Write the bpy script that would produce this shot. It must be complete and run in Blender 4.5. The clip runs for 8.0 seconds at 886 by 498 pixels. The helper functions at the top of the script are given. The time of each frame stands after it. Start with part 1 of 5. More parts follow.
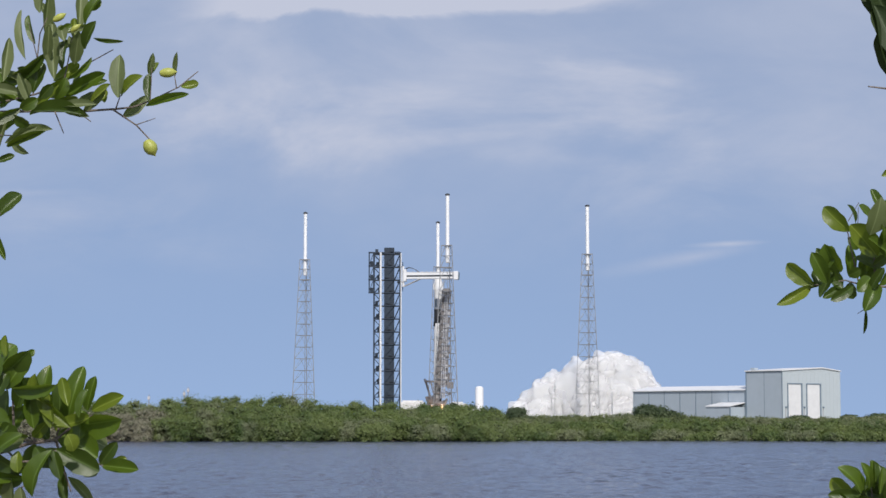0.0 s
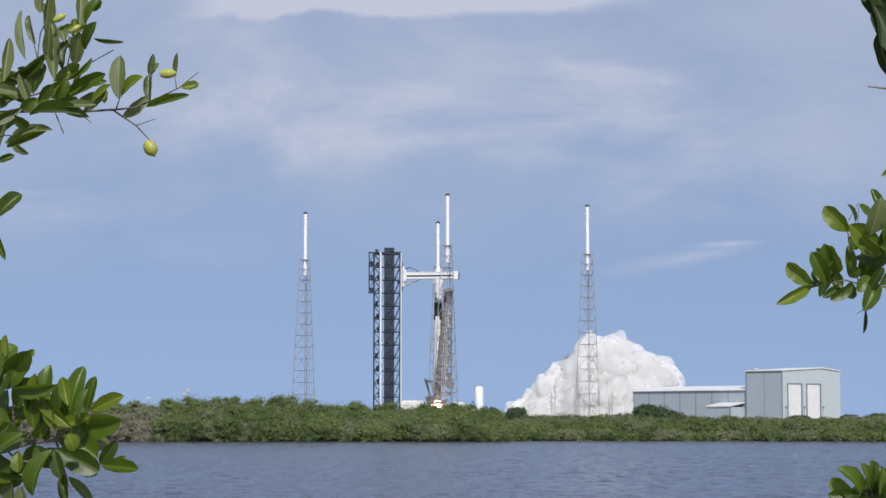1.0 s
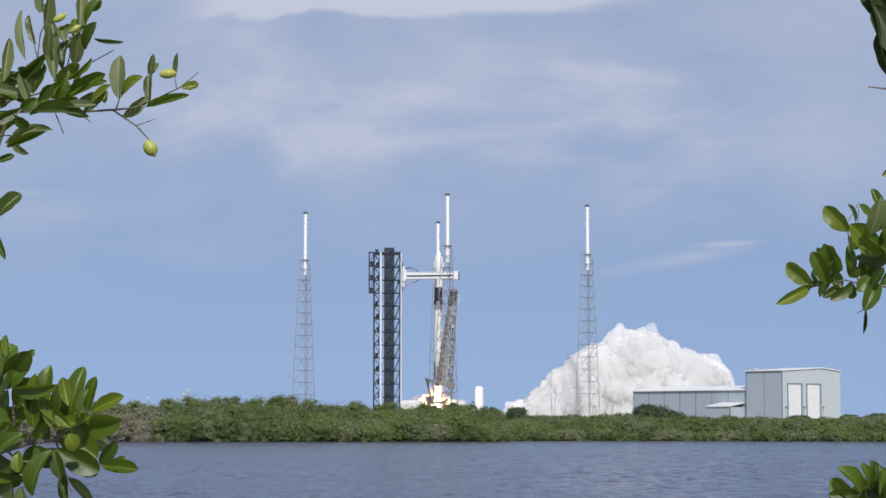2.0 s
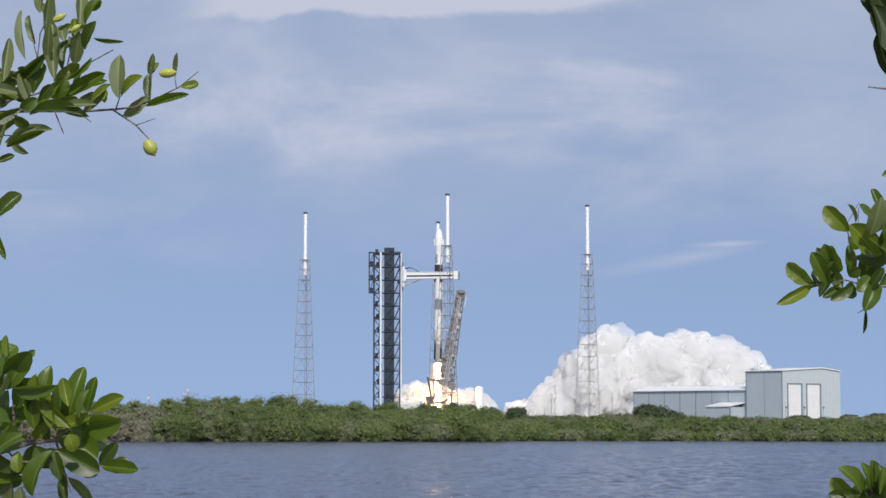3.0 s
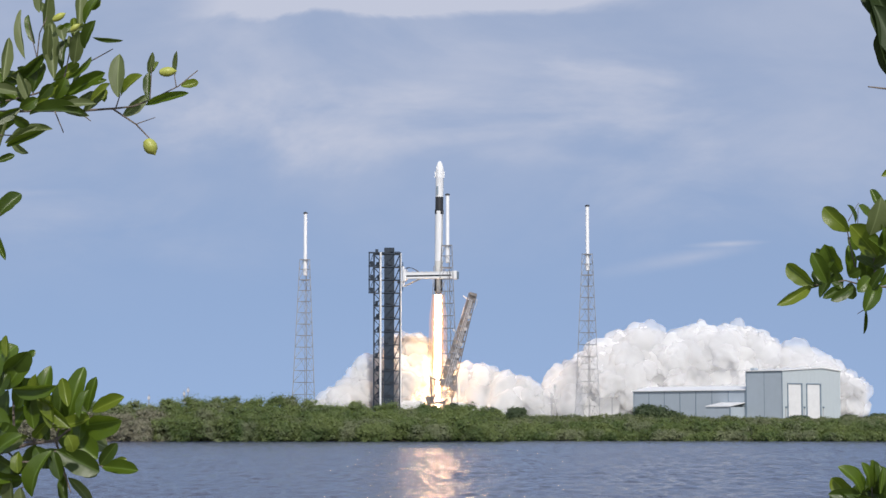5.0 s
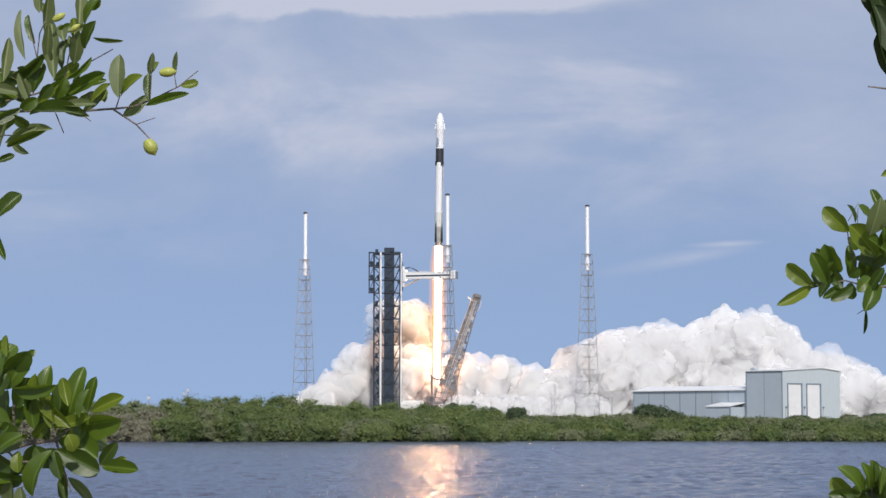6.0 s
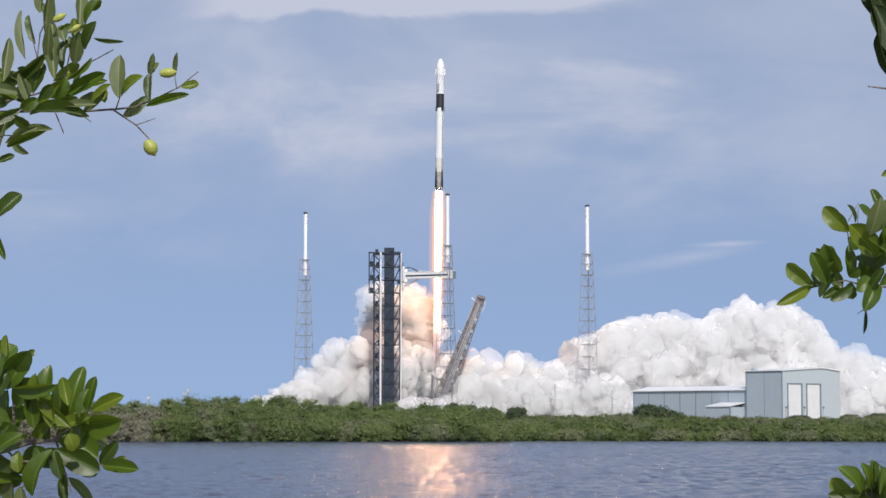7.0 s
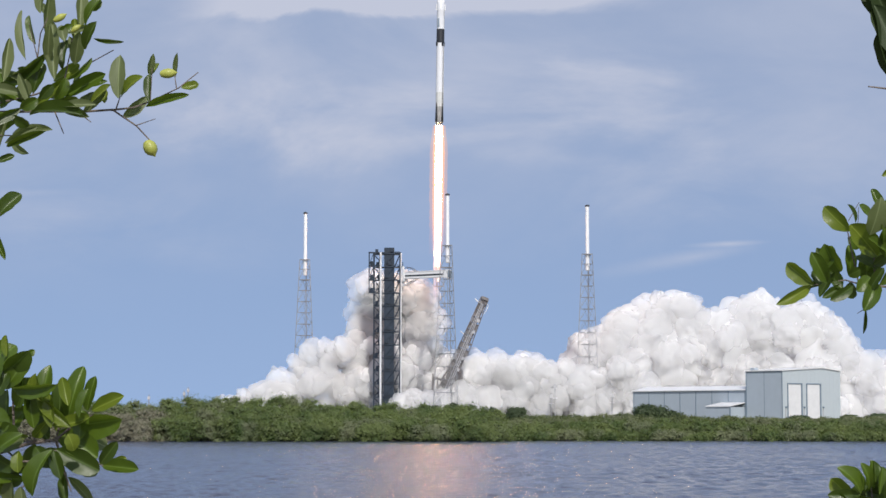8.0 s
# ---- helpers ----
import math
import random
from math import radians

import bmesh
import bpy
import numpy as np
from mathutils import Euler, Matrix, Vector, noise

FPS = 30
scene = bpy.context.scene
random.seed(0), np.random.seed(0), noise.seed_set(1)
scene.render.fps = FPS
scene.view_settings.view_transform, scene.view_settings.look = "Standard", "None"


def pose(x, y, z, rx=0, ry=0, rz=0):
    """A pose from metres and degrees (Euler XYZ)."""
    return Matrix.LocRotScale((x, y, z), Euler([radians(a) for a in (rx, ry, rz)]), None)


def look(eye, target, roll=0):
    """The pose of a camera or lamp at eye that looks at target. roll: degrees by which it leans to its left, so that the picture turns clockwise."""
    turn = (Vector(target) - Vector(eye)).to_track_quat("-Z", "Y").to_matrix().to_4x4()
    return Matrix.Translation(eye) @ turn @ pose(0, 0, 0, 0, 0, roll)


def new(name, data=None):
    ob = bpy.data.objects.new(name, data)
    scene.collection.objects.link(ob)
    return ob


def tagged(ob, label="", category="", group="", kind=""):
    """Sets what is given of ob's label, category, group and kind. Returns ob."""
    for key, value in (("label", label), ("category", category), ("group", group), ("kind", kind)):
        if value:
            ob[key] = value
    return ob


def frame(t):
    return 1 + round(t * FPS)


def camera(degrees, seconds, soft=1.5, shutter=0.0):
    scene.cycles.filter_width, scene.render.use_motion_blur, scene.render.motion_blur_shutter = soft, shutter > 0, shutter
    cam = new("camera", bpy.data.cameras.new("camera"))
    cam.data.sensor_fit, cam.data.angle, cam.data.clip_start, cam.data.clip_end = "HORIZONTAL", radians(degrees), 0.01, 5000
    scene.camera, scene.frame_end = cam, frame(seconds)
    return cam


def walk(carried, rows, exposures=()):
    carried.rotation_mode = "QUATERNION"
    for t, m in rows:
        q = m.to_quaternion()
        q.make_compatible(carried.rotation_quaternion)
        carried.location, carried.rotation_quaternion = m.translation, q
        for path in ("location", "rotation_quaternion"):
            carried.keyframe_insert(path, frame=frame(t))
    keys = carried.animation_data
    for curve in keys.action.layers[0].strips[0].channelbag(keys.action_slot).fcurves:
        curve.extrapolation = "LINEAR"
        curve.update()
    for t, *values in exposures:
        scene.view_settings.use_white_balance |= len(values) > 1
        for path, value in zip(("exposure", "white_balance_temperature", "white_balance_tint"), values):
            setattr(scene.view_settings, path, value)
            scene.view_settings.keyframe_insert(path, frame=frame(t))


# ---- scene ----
# A telephoto camera stands still on the near bank, three metres above the water.
cam = camera(24.7, 8.0)
VIEW = pose(0.0, 0.0, 3.0, 94.741, 0, 0)
walk(cam, [(0.0, VIEW), (8.0, VIEW)])

# ---- light ----
SUN_DIR = Vector((0.13, -0.73, 0.67)).normalized()
SUN_EL = math.asin(SUN_DIR.z)
SUN_AZ = math.atan2(SUN_DIR.x, SUN_DIR.y)
sun = new("sun", bpy.data.lights.new("sun", "SUN"))
sun.data.energy, sun.data.angle, sun.data.color = 4.0, radians(2.0), (1.0, 0.95, 0.88)
sun.matrix_world = look(SUN_DIR * 300, (0, 0, 0))
scene.view_settings.exposure = -0.09


class Nodes:
    """A short way to wire a node tree."""

    def __init__(self, tree):
        self.tree = tree
        self.tree.nodes.clear()

    def add(self, kind, values=(), **settings):
        n = self.tree.nodes.new(kind)
        if "operation" in settings:
            n.operation = settings["operation"]
        if "use_clamp" in settings:
            n.use_clamp = settings["use_clamp"]
        if "data_type" in settings:
            n.data_type = settings["data_type"]
        if "interpolation_type" in settings:
            n.interpolation_type = settings["interpolation_type"]
        if "bands_direction" in settings:
            n.bands_direction = settings["bands_direction"]
        if "subsurface_method" in settings:
            n.subsurface_method = settings["subsurface_method"]
        if "vector_type" in settings:
            n.vector_type, n.convert_from, n.convert_to = settings["vector_type"], settings["convert_from"], settings["convert_to"]
        for k, v in dict(values).items():
            if isinstance(v, bpy.types.NodeSocket):
                self.tree.links.new(v, n.inputs[k])
            else:
                n.inputs[k].default_value = v
        return n

    def math(self, op, a, b=0.0, clamp=False):
        return self.add("ShaderNodeMath", {0: a, 1: b}, operation=op, use_clamp=clamp).outputs[0]

    def mix(self, f, a, b):
        return self.add("ShaderNodeMix", {0: f, 6: a, 7: b}, data_type="RGBA").outputs[2]

    def ramp(self, f, lo, hi):
        return self.add("ShaderNodeMapRange", {0: f, 1: lo, 2: hi}, interpolation_type="SMOOTHSTEP").outputs[0]


def build_sky():
    world = bpy.data.worlds.new("sky")
    scene.world = world
    world.use_nodes = True
    n = Nodes(world.node_tree)
    where = n.add("ShaderNodeTexCoord").outputs["Generated"]
    lifted = n.add("ShaderNodeVectorMath", {0: where, 1: (0.0, 0.0, 0.42)}, operation="ADD").outputs[0]
    lifted = n.add("ShaderNodeVectorMath", {0: lifted}, operation="NORMALIZE").outputs[0]
    sky = n.add("ShaderNodeTexSky")
    sky.sky_type, sky.sun_disc, sky.sun_elevation, sky.sun_rotation = "NISHITA", False, SUN_EL, SUN_AZ
    sky.air_density, sky.dust_density, sky.ozone_density = 1.0, 0.6, 2.0
    n.tree.links.new(lifted, sky.inputs[0])
    xyz = n.add("ShaderNodeSeparateXYZ", {0: where})
    deep = n.math("MAXIMUM", n.math("ABSOLUTE", xyz.outputs[1]), 0.05)
    u = n.math("DIVIDE", xyz.outputs[0], deep)
    v = n.math("DIVIDE", xyz.outputs[2], deep)
    flat = n.add("ShaderNodeCombineXYZ", {0: u, 1: v, 2: 0.0}).outputs[0]
    # wisps: two scales of stretched noise
    big = n.add("ShaderNodeTexNoise", {"Vector": n.add("ShaderNodeMapping", {0: flat, 3: (7, 16, 1)}).outputs[0],
                                       "Scale": 1.0, "Detail": 6.0, "Roughness": 0.55, "Distortion": 0.6}).outputs[0]
    fine = n.add("ShaderNodeTexNoise", {"Vector": n.add("ShaderNodeMapping", {0: flat, 3: (20, 46, 1)}).outputs[0],
                                        "Scale": 1.0, "Detail": 5.0, "Roughness": 0.6, "Distortion": 0.4}).outputs[0]
    wob = n.math("ADD", n.math("MULTIPLY", n.math("SUBTRACT", big, 0.5), 1.4), n.math("MULTIPLY", n.math("SUBTRACT", fine, 0.5), 0.34))
    veil = n.ramp(n.math("ADD", v, n.math("MULTIPLY", wob, 0.05)), 0.05, 0.16)
    amount = n.math("ADD", 0.23, n.math("MULTIPLY", veil, n.math("ADD", 0.27, n.math("MULTIPLY", wob, 0.45))))

    def bank(cu, cv, ru, rv, power, slope=0.0, fray=2.4):
        """A soft bank of cloud about one direction, frayed by the noise."""
        nonlocal amount
        a = n.math("DIVIDE", n.math("SUBTRACT", u, cu), ru)
        b = n.math("SUBTRACT", n.math("SUBTRACT", v, cv), n.math("MULTIPLY", n.math("SUBTRACT", u, cu), slope))
        b = n.math("DIVIDE", b, rv)
        r = n.math("SQRT", n.math("ADD", n.math("MULTIPLY", a, a), n.math("MULTIPLY", b, b)))
        r = n.math("ADD", r, n.math("MULTIPLY", wob, -fray))
        amount = n.math("ADD", amount, n.math("MULTIPLY", n.ramp(r, 1.4, -0.2), power))

    bank(-0.062, 0.147, 0.070, 0.020, 0.34)
    bank(-0.030, 0.165, 0.110, 0.030, 0.18)
    bank(0.092, 0.155, 0.045, 0.022, 0.38)
    bank(0.048, 0.141, 0.040, 0.012, 0.22)
    bank(0.103, 0.112, 0.042, 0.024, 0.22)
    bank(0.124, 0.079, 0.040, 0.0050, 0.40, 0.17, 1.6)
    bank(0.141, 0.0855, 0.022, 0.0018, 0.50, 0.05, 1.0)
    bank(-0.205, 0.111, 0.030, 0.0022, 0.14, 0.03, 1.2)
    bank(0.060, 0.128, 0.050, 0.0060, 0.16, -0.10, 1.8)
    bank(-0.190, 0.099, 0.060, 0.014, 0.25)
    bank(-0.140, 0.085, 0.050, 0.012, 0.12)
    bank(0.180, 0.120, 0.060, 0.030, 0.12)
    top = n.ramp(n.math("ADD", v, n.math("MULTIPLY", wob, 0.02)), 0.199, 0.206)
    side = n.ramp(n.math("ABSOLUTE", n.math("ADD", u, 0.015)), 0.13, 0.07)
    amount = n.math("ADD", amount, n.math("MULTIPLY", n.math("MULTIPLY", top, side), 0.75))
    amount = n.math("MINIMUM", amount, 1.0)
    clear = n.add("ShaderNodeBackground", {0: sky.outputs[0], 1: 0.178}).outputs[0]
    cloud = n.add("ShaderNodeBackground", {0: (0.57, 0.61, 0.745, 1), 1: 1.0}).outputs[0]
    both = n.add("ShaderNodeMixShader", {0: amount, 1: clear, 2: cloud}).outputs[0]
    n.add("ShaderNodeOutputWorld", {0: both})


build_sky()


# ---- materials ----
def mat(name, color, rough=0.6, metal=0.0, var=0.25, scale=1.0, bump=0.0, island=0.0, coat=0.0, stain=None, stain_amount=0.0):
    """Paint, metal, concrete: a base colour with broad stains and fine grain."""
    m = bpy.data.materials.new(name)
    m.use_nodes = True
    n = Nodes(m.node_tree)
    at = n.add("ShaderNodeTexCoord").outputs["Object"]
    broad = n.add("ShaderNodeTexNoise", {"Vector": at, "Scale": 0.35 * scale, "Detail": 5.0, "Roughness": 0.6}).outputs[0]
    fine = n.add("ShaderNodeTexNoise", {"Vector": at, "Scale": 6.0 * scale, "Detail": 4.0, "Roughness": 0.65}).outputs[0]
    f = n.math("ADD", n.math("MULTIPLY", broad, 0.65), n.math("MULTIPLY", fine, 0.35))
    f = n.ramp(f, 0.3, 0.7)
    lo = tuple(c * (1 - var) for c in color) + (1,)
    hi = tuple(min(1, c * (1 + var)) for c in color) + (1,)
    c = n.mix(f, lo, hi)
    if stain:
        streak = n.add("ShaderNodeTexNoise", {"Vector": n.add("ShaderNodeMapping", {0: at, 3: (1.2, 1.2, 0.12)}).outputs[0],
                                              "Scale": scale, "Detail": 6.0, "Roughness": 0.7}).outputs[0]
        c = n.mix(n.math("MULTIPLY", n.ramp(streak, 0.5, 0.75), stain_amount), c, (*stain, 1))
    if island:
        r = n.add("ShaderNodeNewGeometry").outputs["Random Per Island"]
        c = n.add("ShaderNodeHueSaturation", {"Value": n.math("ADD", 1 - island, n.math("MULTIPLY", r, 2 * island)), "Color": c}).outputs[0]
    b = n.add("ShaderNodeBsdfPrincipled", {"Base Color": c, "Metallic": metal, "Coat Weight": coat,
                                           "Roughness": n.math("ADD", rough - 0.08, n.math("MULTIPLY", f, 0.16))})
    if bump:
        h = n.add("ShaderNodeBump", {"Height": fine, "Strength": bump, "Distance": 0.05}).outputs[0]
        n.tree.links.new(h, b.inputs["Normal"])
    n.add("ShaderNodeOutputMaterial", {0: b.outputs[0]})
    return m


def leaf_mat(name, a, b, glow, rough=0.45, by_object=False, vein=False, grey=None):
    """Leaves: two greens, a waxy face and light that comes through."""
    m = bpy.data.materials.new(name)
    m.use_nodes = True
    n = Nodes(m.node_tree)
    at = n.add("ShaderNodeTexCoord").outputs["Object"]
    if by_object:
        r = n.add("ShaderNodeObjectInfo").outputs["Random"]
        noise_f = n.add("ShaderNodeTexNoise", {"Vector": at, "Scale": 60.0, "Detail": 4.0}).outputs[0]
    else:
        r = n.add("ShaderNodeNewGeometry").outputs["Random Per Island"]
        noise_f = n.add("ShaderNodeTexNoise", {"Vector": at, "Scale": 0.30, "Detail": 4.0}).outputs[0]
    share = 0.5 if by_object else 0.32
    f = n.math("ADD", n.math("MULTIPLY", r, share), n.math("MULTIPLY", n.ramp(noise_f, 0.32, 0.66), 1 - share))
    c = n.mix(f, (*a, 1), (*b, 1))
    if grey:
        patch = n.add("ShaderNodeTexNoise", {"Vector": n.add("ShaderNodeMapping", {0: at, 1: (31, 7, 3)}).outputs[0], "Scale": 0.22, "Detail": 2.0}).outputs[0]
        c = n.mix(n.math("MULTIPLY", n.ramp(patch, 0.50, 0.62), 0.75), c, (*grey, 1))
    p = n.add("ShaderNodeBsdfPrincipled", {"Base Color": c, "Roughness": rough, "Specular IOR Level": 0.4})
    if vein:
        side = n.math("ABSOLUTE", n.add("ShaderNodeSeparateXYZ", {0: at}).outputs[0])
        c = n.mix(n.math("MULTIPLY", n.ramp(side, 0.035, 0.012), 0.55), c, tuple(min(1, v * 1.9 + 0.03) for v in b) + (1,))
        n.tree.links.new(c, p.inputs["Base Color"])
        wave = n.add("ShaderNodeTexWave", {"Vector": at, "Scale": 130.0, "Distortion": 3.0, "Detail": 2.0}, bands_direction="DIAGONAL").outputs[1]
        n.tree.links.new(n.add("ShaderNodeBump", {"Height": wave, "Strength": 0.12, "Distance": 0.001}).outputs[0], p.inputs["Normal"])
    tr = n.add("ShaderNodeBsdfTranslucent", {0: n.mix(0.55, c, (0.30, 0.42, 0.03, 1))})
    n.add("ShaderNodeOutputMaterial", {0: n.add("ShaderNodeMixShader", {0: glow, 1: p.outputs[0], 2: tr.outputs[0]}).outputs[0]})
    return m


def water_mat():
    m = bpy.data.materials.new("lagoon_water")
    m.use_nodes = True
    n = Nodes(m.node_tree)
    at = n.add("ShaderNodeTexCoord").outputs["Object"]
    def waves(sx, sy, detail, dist):
        return n.add("ShaderNodeTexNoise", {"Vector": n.add("ShaderNodeMapping", {0: at, 3: (sx, sy, 1)}).outputs[0], "Scale": 1.0,
                                            "Detail": detail, "Roughness": 0.6, "Distortion": dist}).outputs[0]
    h = n.math("ADD", n.math("MULTIPLY", waves(6.0, 2.2, 3.0, 0.4), 0.20), n.math("MULTIPLY", waves(14.0, 7.0, 2.0, 0.3), 0.12))
    bump = n.add("ShaderNodeBump", {"Height": h, "Strength": 1.0, "Distance": 0.34}).outputs[0]
    patches = n.add("ShaderNodeTexNoise", {"Vector": n.add("ShaderNodeMapping", {0: at, 3: (0.03, 0.012, 1)}).outputs[0], "Scale": 1.0, "Detail": 4.0}).outputs[0]
    c = n.mix(patches, (0.020, 0.030, 0.070, 1), (0.034, 0.044, 0.095, 1))
    p = n.add("ShaderNodeBsdfPrincipled", {"Base Color": c, "Roughness": 0.12, "IOR": 1.33, "Specular IOR Level": 0.32, "Normal": bump})
    n.add("ShaderNodeOutputMaterial", {0: p.outputs[0]})
    return m


def leaned_normal(n, at, form_share, skin_share, bank):
    """Deep-cloud light put into the normals: bent off skin towards lump form and bank."""
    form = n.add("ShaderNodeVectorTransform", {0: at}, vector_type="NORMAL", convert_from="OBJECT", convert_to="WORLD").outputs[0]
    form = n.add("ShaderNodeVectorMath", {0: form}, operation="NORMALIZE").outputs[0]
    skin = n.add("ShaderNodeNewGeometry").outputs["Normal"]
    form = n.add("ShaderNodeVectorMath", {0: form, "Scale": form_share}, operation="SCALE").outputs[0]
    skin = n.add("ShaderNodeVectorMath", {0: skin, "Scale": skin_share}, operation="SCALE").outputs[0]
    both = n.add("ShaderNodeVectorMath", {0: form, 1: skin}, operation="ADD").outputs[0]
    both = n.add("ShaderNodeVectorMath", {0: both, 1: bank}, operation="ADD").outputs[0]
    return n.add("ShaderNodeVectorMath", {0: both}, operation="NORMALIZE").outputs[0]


def smoke_mat(name, a, b, deep, cover=1.0):
    """Vapour: nearly all light comes back out after wandering far inside the lump; a cover below 1 lets what lies behind show."""
    m = bpy.data.materials.new(name)
    m.use_nodes = True
    n = Nodes(m.node_tree)
    at = n.add("ShaderNodeTexCoord").outputs["Object"]
    r = n.add("ShaderNodeObjectInfo").outputs["Random"]
    f = n.add("ShaderNodeTexNoise", {"Vector": at, "Scale": 0.8, "Detail": 6.0, "Roughness": 0.6}).outputs[0]
    c = n.mix(n.math("ADD", n.math("MULTIPLY", r, 0.5), n.math("MULTIPLY", f, 0.5)), (*a, 1), (*b, 1))
    # normals lean to the water and sky, which flattens the lump's shading
    p = n.add("ShaderNodeBsdfPrincipled", {"Base Color": c, "Roughness": 1.0, "Specular IOR Level": 0.0, "Subsurface Weight": 1.0,
                                           "Subsurface Radius": (1.0, 1.0, 1.0), "Subsurface Scale": deep,
                                           "Normal": leaned_normal(n, at, 0.4, 0.4, (0.0, -0.3, 0.4))}, subsurface_method="RANDOM_WALK")
    out = p.outputs[0]
    if cover < 1:
        out = n.add("ShaderNodeMixShader", {0: cover, 1: n.add("ShaderNodeBsdfTransparent").outputs[0], 2: out}).outputs[0]
    n.add("ShaderNodeOutputMaterial", {0: out})
    return m


def flame_mat(name, top, tail, strength, cover, length):
    """Burning exhaust and its added glow: gives off light, thins out towards its tail."""
    m = bpy.data.materials.new(name)
    m.use_nodes = True
    n = Nodes(m.node_tree)
    at = n.add("ShaderNodeTexCoord").outputs["Object"]
    z = n.math("DIVIDE", n.add("ShaderNodeSeparateXYZ", {0: at}).outputs[2], -length)
    c = n.mix(n.ramp(z, 0.3, 1.0), (*top, 1), (*tail, 1))
    e = n.add("ShaderNodeEmission", {0: c, 1: strength})
    lick = n.add("ShaderNodeTexNoise", {"Vector": n.add("ShaderNodeMapping", {0: at, 3: (1, 1, 0.12)}).outputs[0], "Scale": 0.5, "Detail": 4.0}).outputs[0]
    fade = n.math("MULTIPLY", n.ramp(n.math("ADD", z, n.math("MULTIPLY", n.math("SUBTRACT", lick, 0.5), 0.3)), 1.0, 0.55), cover)
    n.add("ShaderNodeOutputMaterial", {0: n.add("ShaderNodeMixShader", {0: fade, 1: n.add("ShaderNodeBsdfTransparent").outputs[0], 2: e.outputs[0]}).outputs[0]})
    return m


M_WHITE = mat("white_paint", (0.70, 0.705, 0.72), 0.45, var=0.05, stain=(0.57, 0.56, 0.56), stain_amount=0.2)
M_SOOT = mat("sooty_white_paint", (0.34, 0.33, 0.32), 0.6, var=0.3, stain=(0.10, 0.09, 0.09), stain_amount=0.8)
M_FROST = mat("frosted_white_paint", (0.56, 0.56, 0.54), 0.6, var=0.12, stain=(0.36, 0.35, 0.34), stain_amount=0.5)
M_BLACK = mat("black_composite", (0.018, 0.019, 0.022), 0.5, var=0.3)
M_NAVY = mat("dark_steel_cladding", (0.017, 0.029, 0.048), 0.55, 0.2, var=0.3, stain=(0.035, 0.045, 0.058), stain_amount=0.4)
M_STEEL = mat("galvanised_steel", (0.42, 0.42, 0.44), 0.55, 0.15, var=0.25)
M_LATTICE = mat("weathered_lattice_steel", (0.25, 0.255, 0.27), 0.6, 0.1, var=0.25)
M_RUST = mat("weathered_truss_steel", (0.19, 0.18, 0.18), 0.65, 0.2, var=0.35, stain=(0.24, 0.15, 0.11), stain_amount=0.5)
M_CONC = mat("pale_concrete", (0.66, 0.65, 0.64), 0.85, var=0.2, bump=0.3, stain=(0.3, 0.28, 0.26), stain_amount=0.5)
M_PANEL = mat("blue_grey_metal_siding", (0.385, 0.44, 0.49), 0.5, 0.1, var=0.04, stain=(0.35, 0.395, 0.44), stain_amount=0.3)
M_FACADE = mat("pale_metal_siding", (0.45, 0.50, 0.525), 0.5, var=0.03, stain=(0.42, 0.455, 0.475), stain_amount=0.25)
M_ROOF = mat("white_metal_roof", (0.70, 0.70, 0.70), 0.4, 0.0, var=0.06)
M_TRIM = mat("blue_trim", (0.17, 0.22, 0.27), 0.5, var=0.2)
M_GLASS = mat("tinted_glass", (0.03, 0.035, 0.04), 0.1, var=0.2)
M_SAND = mat("sandy_ground", (0.20, 0.18, 0.12), 0.95, var=0.4, scale=0.3, bump=0.5, stain=(0.07, 0.09, 0.03), stain_amount=0.8)
# lobe filling, its dark olive standing in for shade in the gaps
M_CORE = mat("shade_toned_core", (0.07, 0.09, 0.036), 0.9, var=0.4)
M_BARK = mat("grey_bark", (0.16, 0.13, 0.11), 0.85, var=0.4, scale=8.0, bump=0.5)
M_SHRUB = leaf_mat("mangrove_foliage", (0.050, 0.090, 0.025), (0.185, 0.225, 0.075), 0.30, 0.55, grey=(0.20, 0.21, 0.13))
M_SHRUB_FAR = leaf_mat("olive_scrub_foliage", (0.055, 0.080, 0.029), (0.15, 0.168, 0.066), 0.25, 0.6, grey=(0.17, 0.178, 0.11))
M_SHRUB_GREY = leaf_mat("grey_scrub_foliage", (0.14, 0.135, 0.09), (0.27, 0.25, 0.18), 0.1, 0.7)
M_SHRUB_DARK = leaf_mat("dark_cedar_foliage", (0.025, 0.045, 0.018), (0.07, 0.095, 0.034), 0.08, 0.6)
M_WATER = water_mat()
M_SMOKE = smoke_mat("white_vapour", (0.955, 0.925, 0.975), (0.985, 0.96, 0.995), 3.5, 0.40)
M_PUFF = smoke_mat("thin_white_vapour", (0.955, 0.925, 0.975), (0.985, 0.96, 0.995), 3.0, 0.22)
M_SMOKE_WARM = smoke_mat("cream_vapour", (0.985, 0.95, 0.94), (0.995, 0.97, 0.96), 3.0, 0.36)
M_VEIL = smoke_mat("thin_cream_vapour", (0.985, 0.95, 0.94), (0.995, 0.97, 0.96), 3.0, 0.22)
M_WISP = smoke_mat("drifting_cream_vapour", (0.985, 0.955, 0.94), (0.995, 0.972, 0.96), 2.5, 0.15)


# ---- mesh tools ----
def part(name, bm, material, parent, label="", smooth=False):
    """Links a bmesh as one mesh object under a thing or a part."""
    me = bpy.data.meshes.new(name)
    bm.to_mesh(me)
    bm.free()
    me.materials.append(material)
    if smooth:
        me.polygons.foreach_set("use_smooth", [True] * len(me.polygons))
        me.set_sharp_from_angle(angle=radians(38))
    ob = new(name, me)
    ob.parent = parent
    return tagged(ob, label)


